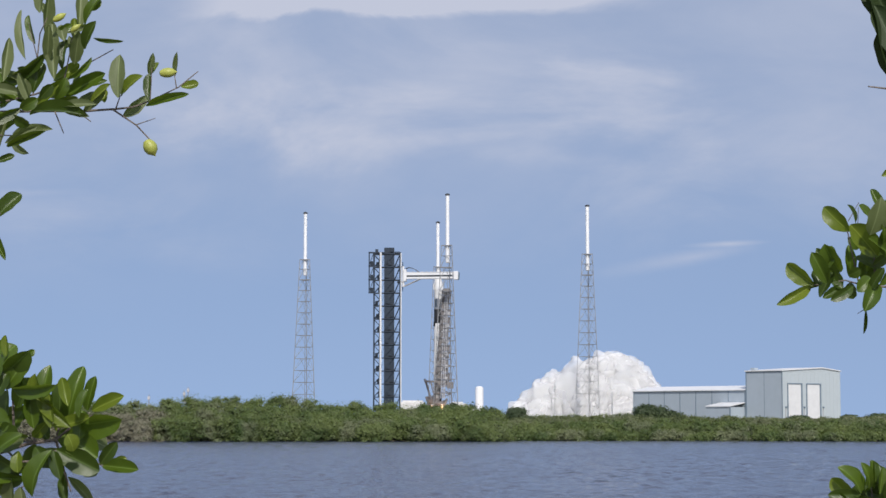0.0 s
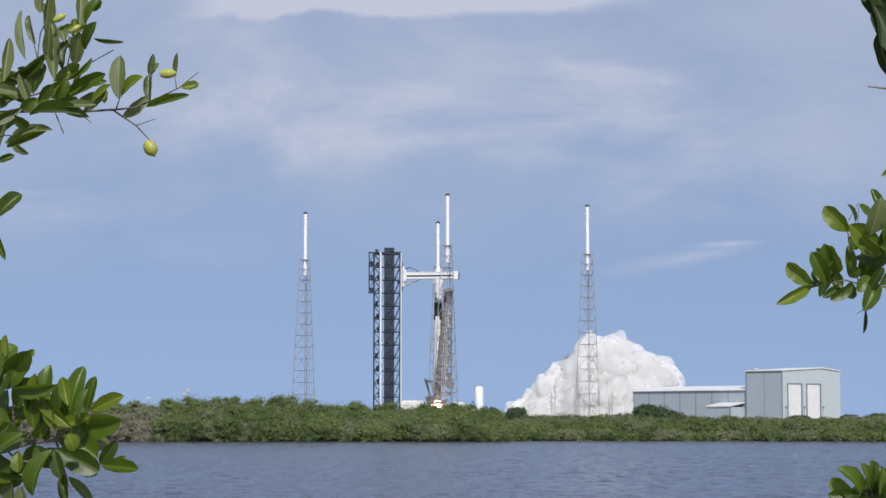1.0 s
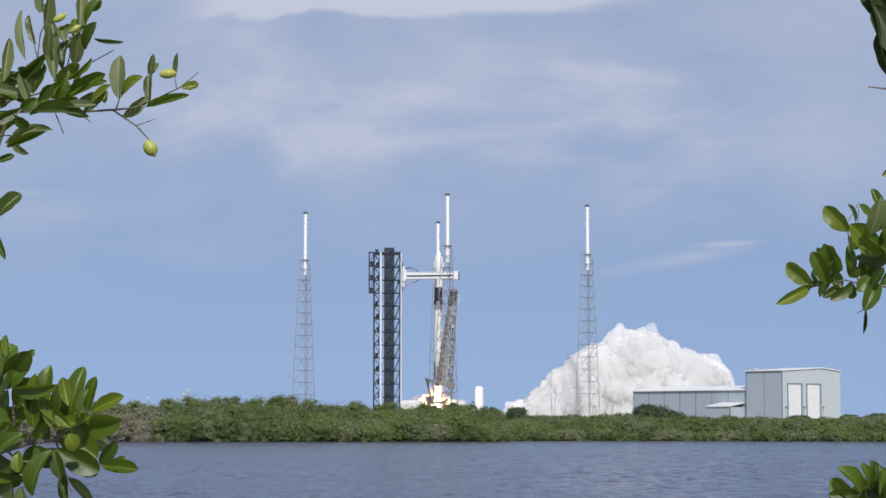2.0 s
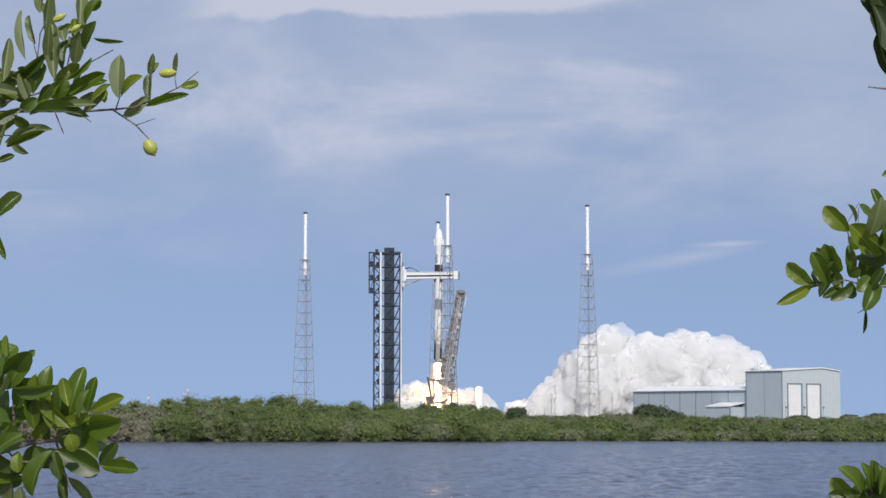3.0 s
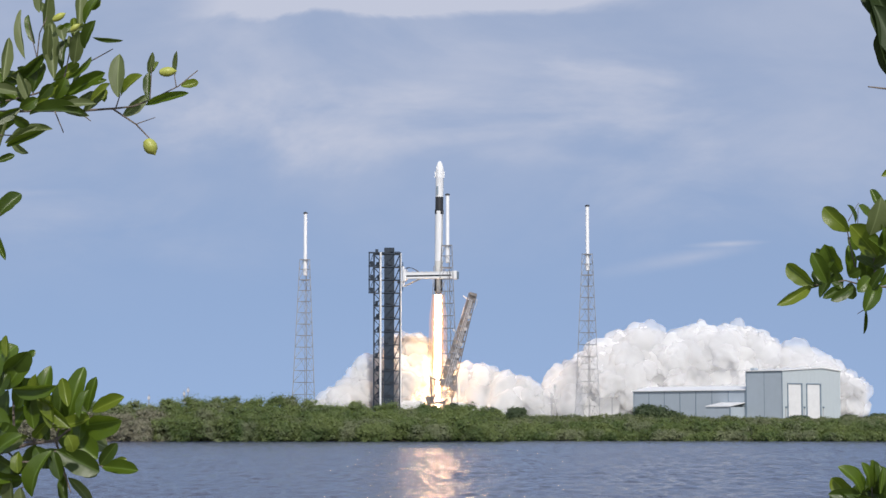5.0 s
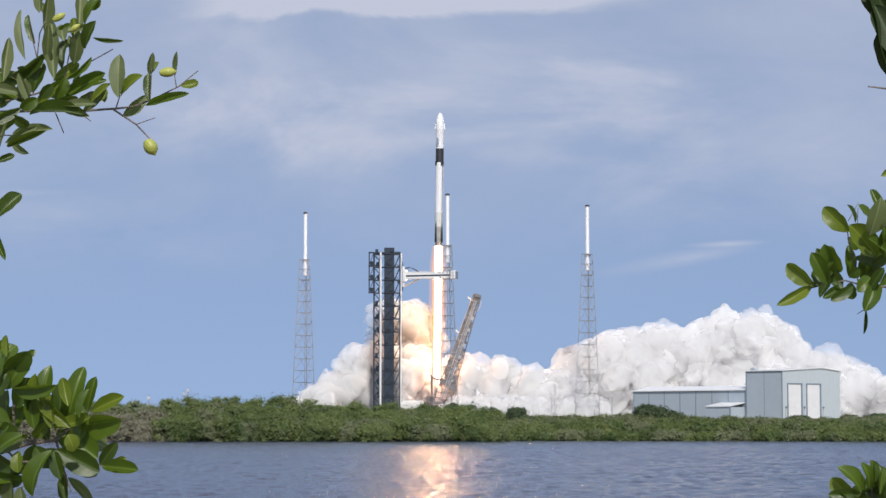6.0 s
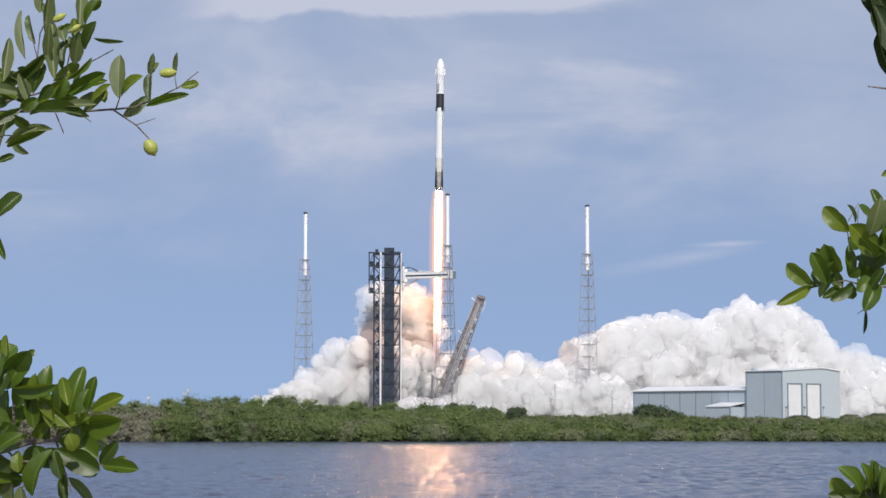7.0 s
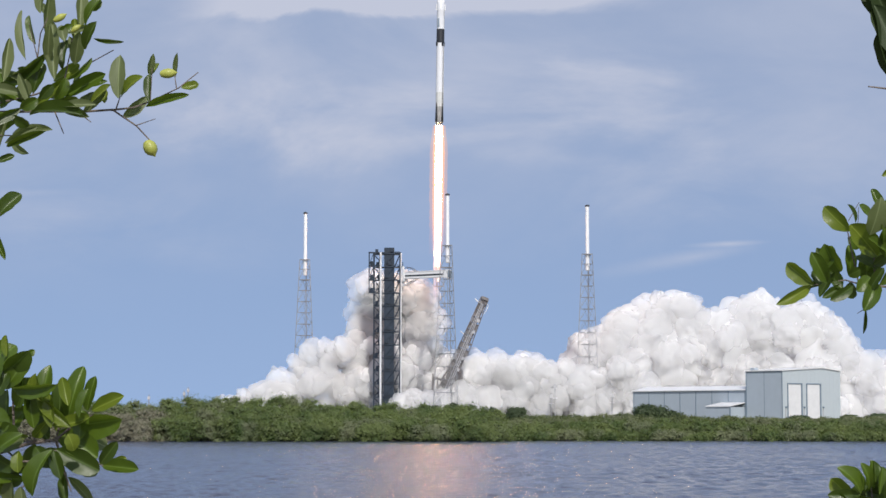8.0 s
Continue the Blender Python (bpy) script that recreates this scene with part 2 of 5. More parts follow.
def thing(name, x, y, z, label, category, group="", kind="", rz=0.0):
    ob = new(name)
    ob.matrix_basis = pose(x, y, z, 0, 0, rz)
    return tagged(ob, label, category, group, kind)


def box(bm, x0, x1, y0, y1, z0, z1, bevel=0.0):
    made = bmesh.ops.create_cube(bm, size=1.0, matrix=Matrix.LocRotScale(
        ((x0 + x1) / 2, (y0 + y1) / 2, (z0 + z1) / 2), None, (abs(x1 - x0), abs(y1 - y0), abs(z1 - z0))))["verts"]
    if bevel:
        edges = {e for v in made for e in v.link_edges}
        bmesh.ops.bevel(bm, geom=list(edges), offset=bevel, segments=2, affect="EDGES")
    return bm


def beam(bm, a, b, w, sides=4, w2=None):
    """A bar from a to b."""
    a, b = Vector(a), Vector(b)
    d = b - a
    turn = d.to_track_quat("Z", "Y").to_matrix().to_4x4()
    bmesh.ops.create_cone(bm, cap_ends=True, segments=sides, radius1=w / 2, radius2=(w if w2 is None else w2) / 2, depth=d.length,
                          matrix=Matrix.Translation((a + b) / 2) @ turn)
    return bm


def lathe(bm, rows, sides=24):
    """A turned body from rows of (radius, height)."""
    rings = []
    for r, z in rows:
        rings.append([bm.verts.new((r * math.cos(k * math.tau / sides), r * math.sin(k * math.tau / sides), z)) for k in range(sides)])
    for p, q in zip(rings, rings[1:]):
        for k in range(sides):
            bm.faces.new((p[k], p[(k + 1) % sides], q[(k + 1) % sides], q[k]))
    bm.faces.new(rings[0][::-1])
    bm.faces.new(rings[-1])
    return bm


def tube(bm, points, radii, sides=8):
    """A bent stem through points."""
    pts = [Vector(p) for p in points]
    rings = []
    for i, p in enumerate(pts):
        d = (pts[min(i + 1, len(pts) - 1)] - pts[max(i - 1, 0)]).normalized()
        s = d.cross(Vector((0, 1, 0.01))).normalized()
        t = d.cross(s)
        rings.append([bm.verts.new(p + radii[i] * (s * math.cos(k * math.tau / sides) + t * math.sin(k * math.tau / sides))) for k in range(sides)])
    for p, q in zip(rings, rings[1:]):
        for k in range(sides):
            bm.faces.new((p[k], p[(k + 1) % sides], q[(k + 1) % sides], q[k]))
    bm.faces.new(rings[0][::-1])
    bm.faces.new(rings[-1])
    bmesh.ops.recalc_face_normals(bm, faces=bm.faces[:])
    return bm


def B():
    return bmesh.new()


def curve_at(t, rows):
    """A smooth value at t from rows of (t, value)."""
    ts, vs = [r[0] for r in rows], [r[1] for r in rows]
    if t <= ts[0]:
        return vs[0]
    if t >= ts[-1]:
        return vs[-1]
    i = max(k for k in range(len(ts)) if ts[k] <= t)
    i = min(i, len(ts) - 2)
    h = ts[i + 1] - ts[i]
    f = (t - ts[i]) / h
    m0 = (vs[i + 1] - vs[max(i - 1, 0)]) / (ts[i + 1] - ts[max(i - 1, 0)]) * h
    m1 = (vs[min(i + 2, len(ts) - 1)] - vs[i]) / (ts[min(i + 2, len(ts) - 1)] - ts[i]) * h
    return ((2 * f ** 3 - 3 * f ** 2 + 1) * vs[i] + (f ** 3 - 2 * f ** 2 + f) * m0 + (3 * f ** 2 - 2 * f ** 3) * vs[i + 1] + (f ** 3 - f ** 2) * m1)


# ---- ground and water ----
def step(x):
    """A smooth step from 0 to 1."""
    return 1 / (1 + math.exp(-max(-60.0, min(60.0, x))))


def shore(x):
    """Where the far bank meets the water, in metres from the camera's bank."""
    return 247.0 + 9.0 * step((x - 7.8) * 3) - 10.0 * step((x - 42) * 0.12) + 0.7 * math.sin(x * 0.9) + 0.4 * math.sin(x * 2.3 + 1)


def ground_height(x, y):
    far = y - shore(max(-70, min(70, x)))
    up = -2.0 + 2.6 * step(far * 0.9) + 1.8 * step((far - 70) * 0.08)
    near = 4.2 * step((6 - y) * 0.5)
    return up + near


def build_ground():
    xs = sorted(set([-4500, -2500, -1200, -600, -300, -180, -120] + [-90 + 3 * i for i in range(61)] + [120, 180, 300, 600, 1200, 2500, 4500]))
    ys = sorted(set([-400, -100, -30, -10, -4, 0, 3, 6, 9, 13, 20, 60, 120, 180, 225] + [232 + i * 1.5 for i in range(30)] +
                    [280, 290, 300, 310, 320, 335, 350, 380, 420, 500, 600, 700, 800, 900, 1000, 1100, 1300, 1700, 2300, 3300, 4700]))
    verts = [(x, y, ground_height(x, y)) for y in ys for x in xs]
    w = len(xs)
    faces = [(j * w + i, j * w + i + 1, (j + 1) * w + i + 1, (j + 1) * w + i) for j in range(len(ys) - 1) for i in range(w - 1)]
    me = bpy.data.meshes.new("ground")
    me.from_pydata(verts, [], faces)
    me.materials.append(M_SAND)
    me.polygons.foreach_set("use_smooth", [True] * len(me.polygons))
    tagged(new("ground", me), "flat sandy coastal ground with sparse low growth", "ground", kind="structure")
    # the near sheet has real wavelets, the rest lies flat just beneath
    rows, cols = 430, 560
    yy = 66 + 186 * (np.arange(rows + 1) / rows) ** 1.25
    ss = np.linspace(-1, 1, cols + 1)
    px = ss[None, :] * (yy[:, None] * 0.232 + 5)
    py = np.repeat(yy[:, None], cols + 1, 1)
    pz = np.zeros_like(px)
    rng = np.random.default_rng(12)
    # short-crested wind waves: crests a metre or so wide that follow one another every few metres
    for k in range(64):
        kx, ky = rng.normal() * 3.6, rng.uniform(1.0, 4.0)
        ph = kx * px + ky * py + rng.uniform(0, math.tau)
        pz += 0.0080 / ky * (np.sin(ph) + 0.2 * np.sin(2 * ph + 0.6))
    pz *= 1 + 0.12 * np.sin(px * 0.11 + 1) * np.sin(py * 0.13)
    sheet = np.stack([px, py, pz], -1).reshape(-1, 3)
    w = cols + 1
    idx = (np.arange(rows)[:, None] * w + np.arange(cols)[None, :]).reshape(-1)
    quads = np.stack([idx, idx + 1, idx + 1 + w, idx + w], -1)
    xs = [-1500, -700, -300, -120, -60, -30, 0, 30, 60, 120, 300, 700, 1500]
    ys = [1, 20, 50, 80, 110, 140, 170, 200, 230, 262]
    me = bpy.data.meshes.new("water")
    w, base = len(xs), len(sheet)
    verts = np.concatenate([sheet, np.array([(x, y, -0.24) for y in ys for x in xs])])
    flat = np.array([(j * w + i, j * w + i + 1, (j + 1) * w + i + 1, (j + 1) * w + i) for j in range(len(ys) - 1) for i in range(w - 1)]) + base
    me.from_pydata(verts.tolist(), [], np.concatenate([quads, flat]).tolist())
    me.materials.append(M_WATER)
    me.polygons.foreach_set("use_smooth", [True] * len(me.polygons))
    return tagged(new("water", me), "rippled grey-blue lagoon water with small wind waves", "water", kind="structure")


WATER = build_ground()


# ---- scrub on the far bank ----
def leaves_mesh(name, shrubs, leaf, per_area, material, seed, flat=0.75):
    """Many small leaf sprays on the lumpy surface of shrubs given as (x, y, z, radius, height)."""
    rng = np.random.default_rng(seed)
    cs, ns = [], []
    core_v, core_f = [], []
    for x, y, z, r, h in shrubs:
        n = int(per_area * r * r * 0.32)
        d = rng.normal(size=(n, 3))
        d /= np.linalg.norm(d, axis=1)[:, None]
        d = d[(d[:, 1] < 0.4) & (d[:, 2] > -0.8)]
        rr = (0.62 + 0.45 * rng.random(len(d)))[:, None]
        cs.append(np.array([x, y, z + h * 0.46]) + d * rr * np.array([r * 0.95, r * 0.95, h * 0.54]))
        ns.append(d + rng.normal(size=d.shape) * 0.38 + np.array([0, 0, 0.35]))
        lobes = int(9 + 6 * r)
        for k in range(lobes):
            a = rng.uniform(0, math.tau)
            e = rng.uniform(0.0, 1.0)
            rad = r * rng.uniform(0.16, 0.40)
            reach = r * (1.0 - 0.55 * e) * rng.uniform(0.45, 0.85)
            c = np.array([x + reach * math.cos(a), y + reach * math.sin(a), z + max(rad * 0.25, (h - rad) * (0.04 + 0.96 * e))])
            n = int(per_area * rad * rad)
            d = rng.normal(size=(n, 3))
            d /= np.linalg.norm(d, axis=1)[:, None]
            keep = (d[:, 2] > -0.55) & (d[:, 1] < 0.55)
            d = d[keep]
            rr = rad * (0.62 + 0.7 * rng.random(len(d)) ** 0.9)
            p = c + d * rr[:, None] * np.array([1.0, 1.0, flat])
            cs.append(p)
            ns.append(d + rng.normal(size=d.shape) * 0.3 + np.array([0, 0, 0.35]))
            # added core solid that blocks the view through; its colour carries the inner shade
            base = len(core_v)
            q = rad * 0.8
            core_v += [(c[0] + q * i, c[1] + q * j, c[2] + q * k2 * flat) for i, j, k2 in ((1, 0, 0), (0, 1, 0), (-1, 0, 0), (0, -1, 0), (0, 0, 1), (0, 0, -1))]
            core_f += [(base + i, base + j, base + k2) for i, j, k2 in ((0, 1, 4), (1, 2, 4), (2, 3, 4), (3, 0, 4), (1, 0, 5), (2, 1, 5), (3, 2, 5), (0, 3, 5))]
    c = np.concatenate(cs)
    n = np.concatenate(ns)
    n /= np.linalg.norm(n, axis=1)[:, None]
    s = rng.normal(size=n.shape)
    u = np.cross(n, s)
    u /= np.linalg.norm(u, axis=1)[:, None]
    w = np.cross(n, u)
    size = leaf * (0.6 + 0.8 * rng.random(len(c)))[:, None]
    v = np.empty((len(c), 4, 3))
    v[:, 0] = c - u * size
    v[:, 1] = c + w * size * 0.55 + n * size * 0.15
    v[:, 2] = c + u * size
    v[:, 3] = c - w * size * 0.55 + n * size * 0.15
    me = bpy.data.meshes.new(name)
    nv = len(c) * 4
    verts = np.concatenate([v.reshape(-1, 3), np.array(core_v)])
    nf4, nf3 = len(c), len(core_f)
    loops = np.concatenate([np.arange(nv), np.array(core_f).reshape(-1) + nv]).astype(np.int32)
    starts = np.concatenate([np.arange(nf4) * 4, nf4 * 4 + np.arange(nf3) * 3]).astype(np.int32)
    me.vertices.add(len(verts))
    me.vertices.foreach_set("co", verts.reshape(-1))
    me.loops.add(len(loops))
    me.loops.foreach_set("vertex_index", loops)
    me.polygons.add(nf4 + nf3)
    me.polygons.foreach_set("loop_start", starts)
    me.materials.append(material)
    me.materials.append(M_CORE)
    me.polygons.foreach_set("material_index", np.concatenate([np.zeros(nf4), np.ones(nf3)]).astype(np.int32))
    me.update(calc_edges=True)
    me.validate()
    return new(name, me)


def skyline(x, rows):
    return float(np.interp(x, [r[0] for r in rows], [r[1] for r in rows]))


def build_scrub():
    rng = random.Random(4)
    crest = [(-46, 5.0), (-41, 5.4), (-36, 5.4), (-27, 5.9), (-20, 5.5), (-14, 5.1), (-9.5, 4.6), (-5, 4.8), (1.5, 5.0), (5.5, 4.6), (7.2, 3.5)]
    rows_a, grey = [], []
    for row, (back, part_h) in enumerate(((0.9, 0.55), (4.0, 0.72), (9, 0.86), (15, 0.97), (22, 1.04))):
        x = -52.0 + rng.random()
        while x < 7.0:
            r = rng.uniform(1.3, 2.7)
            h = skyline(x, crest) * part_h * rng.uniform(0.84, 1.08)
            y = shore(x) + back + rng.uniform(-0.8, 0.8)
            spot = (x, y, max(0.0, ground_height(x, y)) - 0.1, r, max(1.2, h - max(0.0, ground_height(x, y)) + 0.1))
            (grey if (x < -34.4 and row < 2) else rows_a).append(spot)
            x += r * rng.uniform(0.75, 1.25)
    rows_b = []
    for row, (back, h0) in enumerate(((0.7, 1.5), (3.2, 2.0), (7.0, 2.25))):
        x = 6.0 + rng.random()
        while x < 68:
            r = rng.uniform(0.9, 1.8)
            y = shore(x) + back + rng.uniform(-0.6, 0.6)
            rows_b.append((x, y, max(0.0, ground_height(x, y)) - 0.1, r, h0 * rng.uniform(0.85, 1.15)))
            x += r * rng.uniform(0.75, 1.2)
    rows_c = []
    for row, (back, h0) in enumerate(((32, 2.0), (45, 2.6), (60, 3.0), (80, 3.3))):
        x = -2.0 + rng.random()
        while x < 80:
            r = rng.uniform(1.2, 2.4)
            y = shore(x) + back + rng.uniform(-3, 3)
            g = ground_height(x, y)
            rows_c.append((x, y, g - 0.1, r, max(1.0, (h0 + (0.25 if x < 40 else -0.1)) * rng.uniform(0.85, 1.13) - g)))
            x += r * rng.uniform(0.7, 1.2)
    tagged(leaves_mesh("mangrove_thicket", rows_a, 0.10, 620, M_SHRUB, 1), "dense green mangrove thicket along the far bank", "shrubs", kind="stuff")
    tagged(leaves_mesh("grey_thicket", grey, 0.085, 700, M_SHRUB_GREY, 2), "half-bare grey scrub at the water's edge", "shrubs", kind="stuff")
    tagged(leaves_mesh("shore_thicket", rows_b, 0.10, 680, M_SHRUB, 3), "low bright green mangroves along the bank", "shrubs", kind="stuff")
    tagged(leaves_mesh("inland_thicket", rows_c, 0.135, 380, M_SHRUB_FAR, 5), "olive scrub on the flat land behind the bank", "shrubs", kind="stuff")
    # darker trees that stand out of the scrub, each with its trunk
    for x, y, r, h in ((32.6, 326, 2.6, 5.1), (35.0, 328, 2.6, 4.9), (37.4, 330, 2.4, 4.0), (59.6, 340, 2.2, 3.3), (72.5, 338, 2.6, 3.6), (75.5, 336, 2.2, 4.0),
                       (68.5, 342, 1.8, 3.4), (1.9, 288, 1.9, 5.1), (-2.0, 290, 2.2, 5.0), (4.2, 292, 1.6, 5.0), (7.0, 300, 1.8, 4.6), (11.2, 310, 2.4, 4.6), (-11.5, 290, 1.6, 4.7), (-7.2, 288, 1.8, 4.8)):
        g = ground_height(x, y)
        t = thing("cedar_tree", x, y, g, "dark green cedar standing above the scrub", "tree", "cedars in the scrub")
        part("trunk", tube(B(), [(0, 0, -0.2), (0.1, 0, 0.4 * (h - g)), (0.0, 0.1, 0.8 * (h - g))], [0.16, 0.12, 0.05]), M_BARK, t)
        crown = leaves_mesh("crown", [(0, 0, 0.0, r, h - g)], 0.17, 600, M_SHRUB_DARK, int(x * 10) + 900)
        crown.parent = t


build_scrub()


# ---- launch pad ----


def lightning_tower(x, y, rz):
    t = thing("lightning_tower", x, y, 2.2, "tall grey lattice lightning tower with a white mast on top", "tower", "four lightning towers round the pad", rz=rz)
    top, base_r, top_r = 79.9, 7.0, 2.9
    def corner(k, z):
        r = base_r + (top_r - base_r) * min(1.0, z / top)
        return Vector((r * math.cos(k * math.tau / 3), r * math.sin(k * math.tau / 3), z))
    for k in range(3):
        part("leg", beam(B(), corner(k, -0.5), corner(k, top), 0.42, 6, 0.3), M_LATTICE, t)
    levels = [top * (1 - (1 - i / 14) ** 1.06) for i in range(15)]
    for i, z in enumerate(levels[1:]):
        bm = B()
        for k in range(3):
            beam(bm, corner(k, z), corner((k + 1) % 3, z), 0.24)
        part("brace_frame", bm, M_LATTICE, t)
    for i in range(14):
        for k in range(3):
            mid = (corner(k, levels[i + 1]) + corner((k + 1) % 3, levels[i + 1])) / 2
            bm = B()
            beam(bm, corner(k, levels[i]), mid, 0.17)
            beam(bm, corner((k + 1) % 3, levels[i]), mid, 0.17)
            part("diagonal_brace", bm, M_LATTICE, t)
    part("conduit", beam(B(), (0.4, 0, 0), (0.2, 0, 68), 0.22, 6), M_LATTICE, t)
    part("platform", lathe(B(), [(3.4, 69.4), (3.4, 69.65)], 3), M_LATTICE, t, "small grated platform")
    part("top_ring", lathe(B(), [(2.9, 79.6), (3.0, 79.6), (3.0, 80.05), (2.9, 80.05)], 3), M_LATTICE, t)
    mast = part("mast", lathe(B(), [(0.70, 71.8), (0.92, 72.0), (0.92, 79.3), (0.86, 79.5), (0.84, 103.0), (0.75, 103.4)], 20), M_WHITE, t, "white fibreglass mast", True)
    part("mast_cap", lathe(B(), [(1.15, 103.3), (1.2, 103.5), (1.1, 103.8), (0.3, 104.2)], 16), M_BLACK, mast)
    return t


for lx, ly, rz in ((2.1, 934.0, 75), (-2.7, 1069.0, 100), (-69.6, 1019.0, 85), (70.5, 984.0, 80)):
    lightning_tower(lx, ly, rz)


def build_crew_tower():
    """Crew access tower: a clad stair core, two lattice bays with landings, white riser pipes."""
    t = thing("access_tower", -26.0, 990.0, 2.5, "dark steel crew access tower with lattice bays beside the rocket", "tower")
    h = 81.2
    bm = box(B(), -2.8, 2.1, -2.5, 2.5, 0, h + 1.9, 0.15)
    core = part("stair_core", bm, M_NAVY, t, "dark clad stair core")
    for i in range(13):
        part("cladding_seam", box(B(), -2.84, 2.14, -2.56, -2.5, 4 + i * 6.4, 4.25 + i * 6.4), M_BLACK, core)
    for x in (-7.8, -4.9, 4.9):
        for y in (-2.4, 2.4):
            part("column", box(B(), x - 0.28, x + 0.28, y - 0.28, y + 0.28, 0, h - 0.6), M_NAVY, t)
    for i in range(13):
        z = 3.5 + 6.35 * i
        part("landing", box(B(), 2.1, 5.2, -2.5, 2.5, z, z + 0.45), M_NAVY, t)
        part("landing", box(B(), -8.0, -2.8, -2.5, 2.5, z, z + 0.4), M_NAVY, t)
        for y in (-2.45, 2.45) if i < 12 else ():
            part("brace", beam(B(), (2.2, y, z + 0.4), (4.8, y, z + 6.3), 0.3), M_NAVY, t)
            part("brace", beam(B(), (-7.7, y, z + 0.4), (-5.0, y, z + 3.3), 0.3), M_NAVY, t)
            part("brace", beam(B(), (-5.0, y, z + 3.3), (-7.7, y, z + 6.3), 0.3), M_NAVY, t)
        bm = B()
        beam(bm, (2.3, -2.5, z + 1.5), (5.1, -2.5, z + 1.5), 0.12)
        beam(bm, (2.3, -2.5, z + 0.95), (5.1, -2.5, z + 0.95), 0.1)
        part("guard_rail", bm, M_NAVY, t)
        if i < 12:
            bm = B()
            for k in range(7):
                box(bm, -4.6 + k * 0.25, -4.35 + k * 0.25, -1.8, 1.8, z + 0.5 + k * 0.75, z + 0.62 + k * 0.75)
            part("stair_flight", bm, M_NAVY, t)
        part("outer_frame", box(B(), -2.9, 2.2, -2.95, -2.55, z + 0.1, z + 0.45), M_NAVY, t)
        if i < 12:
            part("outer_frame", beam(B(), (-2.8, -2.75, z + 0.4), (2.1, -2.75, z + 6.3), 0.22), M_NAVY, t)
        part("equipment_box", box(B(), -2.2 + (i * 7 % 5) * 0.6, -0.6 + (i * 7 % 5) * 0.6, -3.1, -2.5, z + 1.2, z + 3.2, 0.1), M_NAVY, t)
        part("equipment_box", box(B(), -7.2 + (i * 3 % 4) * 0.5, -5.8 + (i * 3 % 4) * 0.5, -1.5, 1.0, z + 0.4, z + 2.7, 0.1), M_NAVY, t)
    part("riser_pipe", beam(B(), (-4.45, -3.1, 0), (-4.45, -3.1, h - 0.5), 0.95, 12), M_WHITE, t, "thick white riser pipe")
    part("riser_pipe", beam(B(), (5.5, -2.9, 0), (5.5, -2.9, h - 0.8), 0.5, 10), M_WHITE, t, "thin white riser pipe")
    for i in range(12):
        part("pipe_clamp", box(B(), -5.1, -3.8, -3.4, -2.5, 5 + 6.35 * i, 5.35 + 6.35 * i), M_STEEL, t)
    # emergency exit gallery near the top, hung from the outer bay
    for x in (-10.2, -8.0):
        for y in (-2.2, 2.2):
            part("gallery_post", box(B(), x - 0.2, x + 0.2, y - 0.2, y + 0.2, h - 20.3, h - 0.3), M_NAVY, t)
    for z in (h - 20.3, h - 14.0, h - 7.3, h - 0.6):
        part("gallery_deck", box(B(), -10.5, -7.8, -2.4, 2.4, z, z + 0.4), M_NAVY, t)
        if z < h - 1:
            part("gallery_brace", beam(B(), (-10.2, -2.2, z + 0.4), (-8.0, -2.2, z + 6.5), 0.28), M_NAVY, t)
            part("gallery_brace", box(B(), -9.7, -8.3, -1.5, 1.5, z + 0.4, z + 2.6, 0.1), M_NAVY, t)
    part("roof_deck", box(B(), -8.1, -2.9, -2.7, 2.7, h - 0.8, h - 0.3), M_NAVY, t)
    part("roof_deck", box(B(), 2.2, 5.4, -2.7, 2.7, h - 0.8, h - 0.3), M_NAVY, t)
    part("arm_deck", box(B(), 3.6, 6.6, -3.0, 3.0, 66.0, 66.5), M_NAVY, t)
    part("arm_deck", box(B(), 3.6, 6.6, -3.0, 3.0, 73.6, 74.1), M_NAVY, t)
    for y in (-2.8, 2.8):
        part("deck_post", box(B(), 6.1, 6.4, y - 0.15, y + 0.15, 62.0, 76.0), M_NAVY, t)
    return t


TOWER = build_crew_tower()


def build_arm():
    """Access arm: a white gangway hinged on the tower, with a dark band of windows and a white room at its end."""
    t = part("access_arm", box(B(), 1.4, 25.0, -1.2, 1.2, -1.5, 1.6, 0.15), M_WHITE, TOWER, "white crew access arm with a dark window band")
    part("window_band", box(B(), 1.8, 24.4, -1.26, 1.26, -0.45, 0.35), M_GLASS, t, "dark window band")
    part("roof_rail", box(B(), 1.2, 25.2, -1.3, 1.3, 1.6, 1.85), M_WHITE, t)
    part("end_room", box(B(), 25.0, 27.2, -1.9, 1.9, -2.0, 2.1, 0.2), M_WHITE, t, "white end room")
    part("seal_frame", box(B(), 27.2, 27.6, -1.6, 1.6, -1.7, 1.7, 0.1), M_TRIM, t)
    part("hinge_column", beam(B(), (0, 0, -5.2), (0, 0, 4.8), 1.1, 14), M_WHITE, t)
    part("root_frame", box(B(), 0.3, 1.6, -1.5, 1.5, -2.6, 3.3, 0.15), M_WHITE, t)
    for y in (-1.1, 1.1):
        part("lower_strut", beam(B(), (0.4, y, -5.0), (8.3, y, -1.5), 0.45, 8), M_STEEL, t)
        pts = [(1.2, y, 3.6), (2.8, y, 4.2), (4.8, y, 3.8), (6.8, y, 2.6), (8.0, y, 1.8)]
        part("cable_loop", tube(B(), pts, [0.14] * 5), M_BLACK, t)
    for i in range(10):
        part("roof_stanchion", box(B(), 2.4 + 2.3 * i, 2.55 + 2.3 * i, -1.25, 1.25, 1.85, 2.2), M_STEEL, t)
    return t


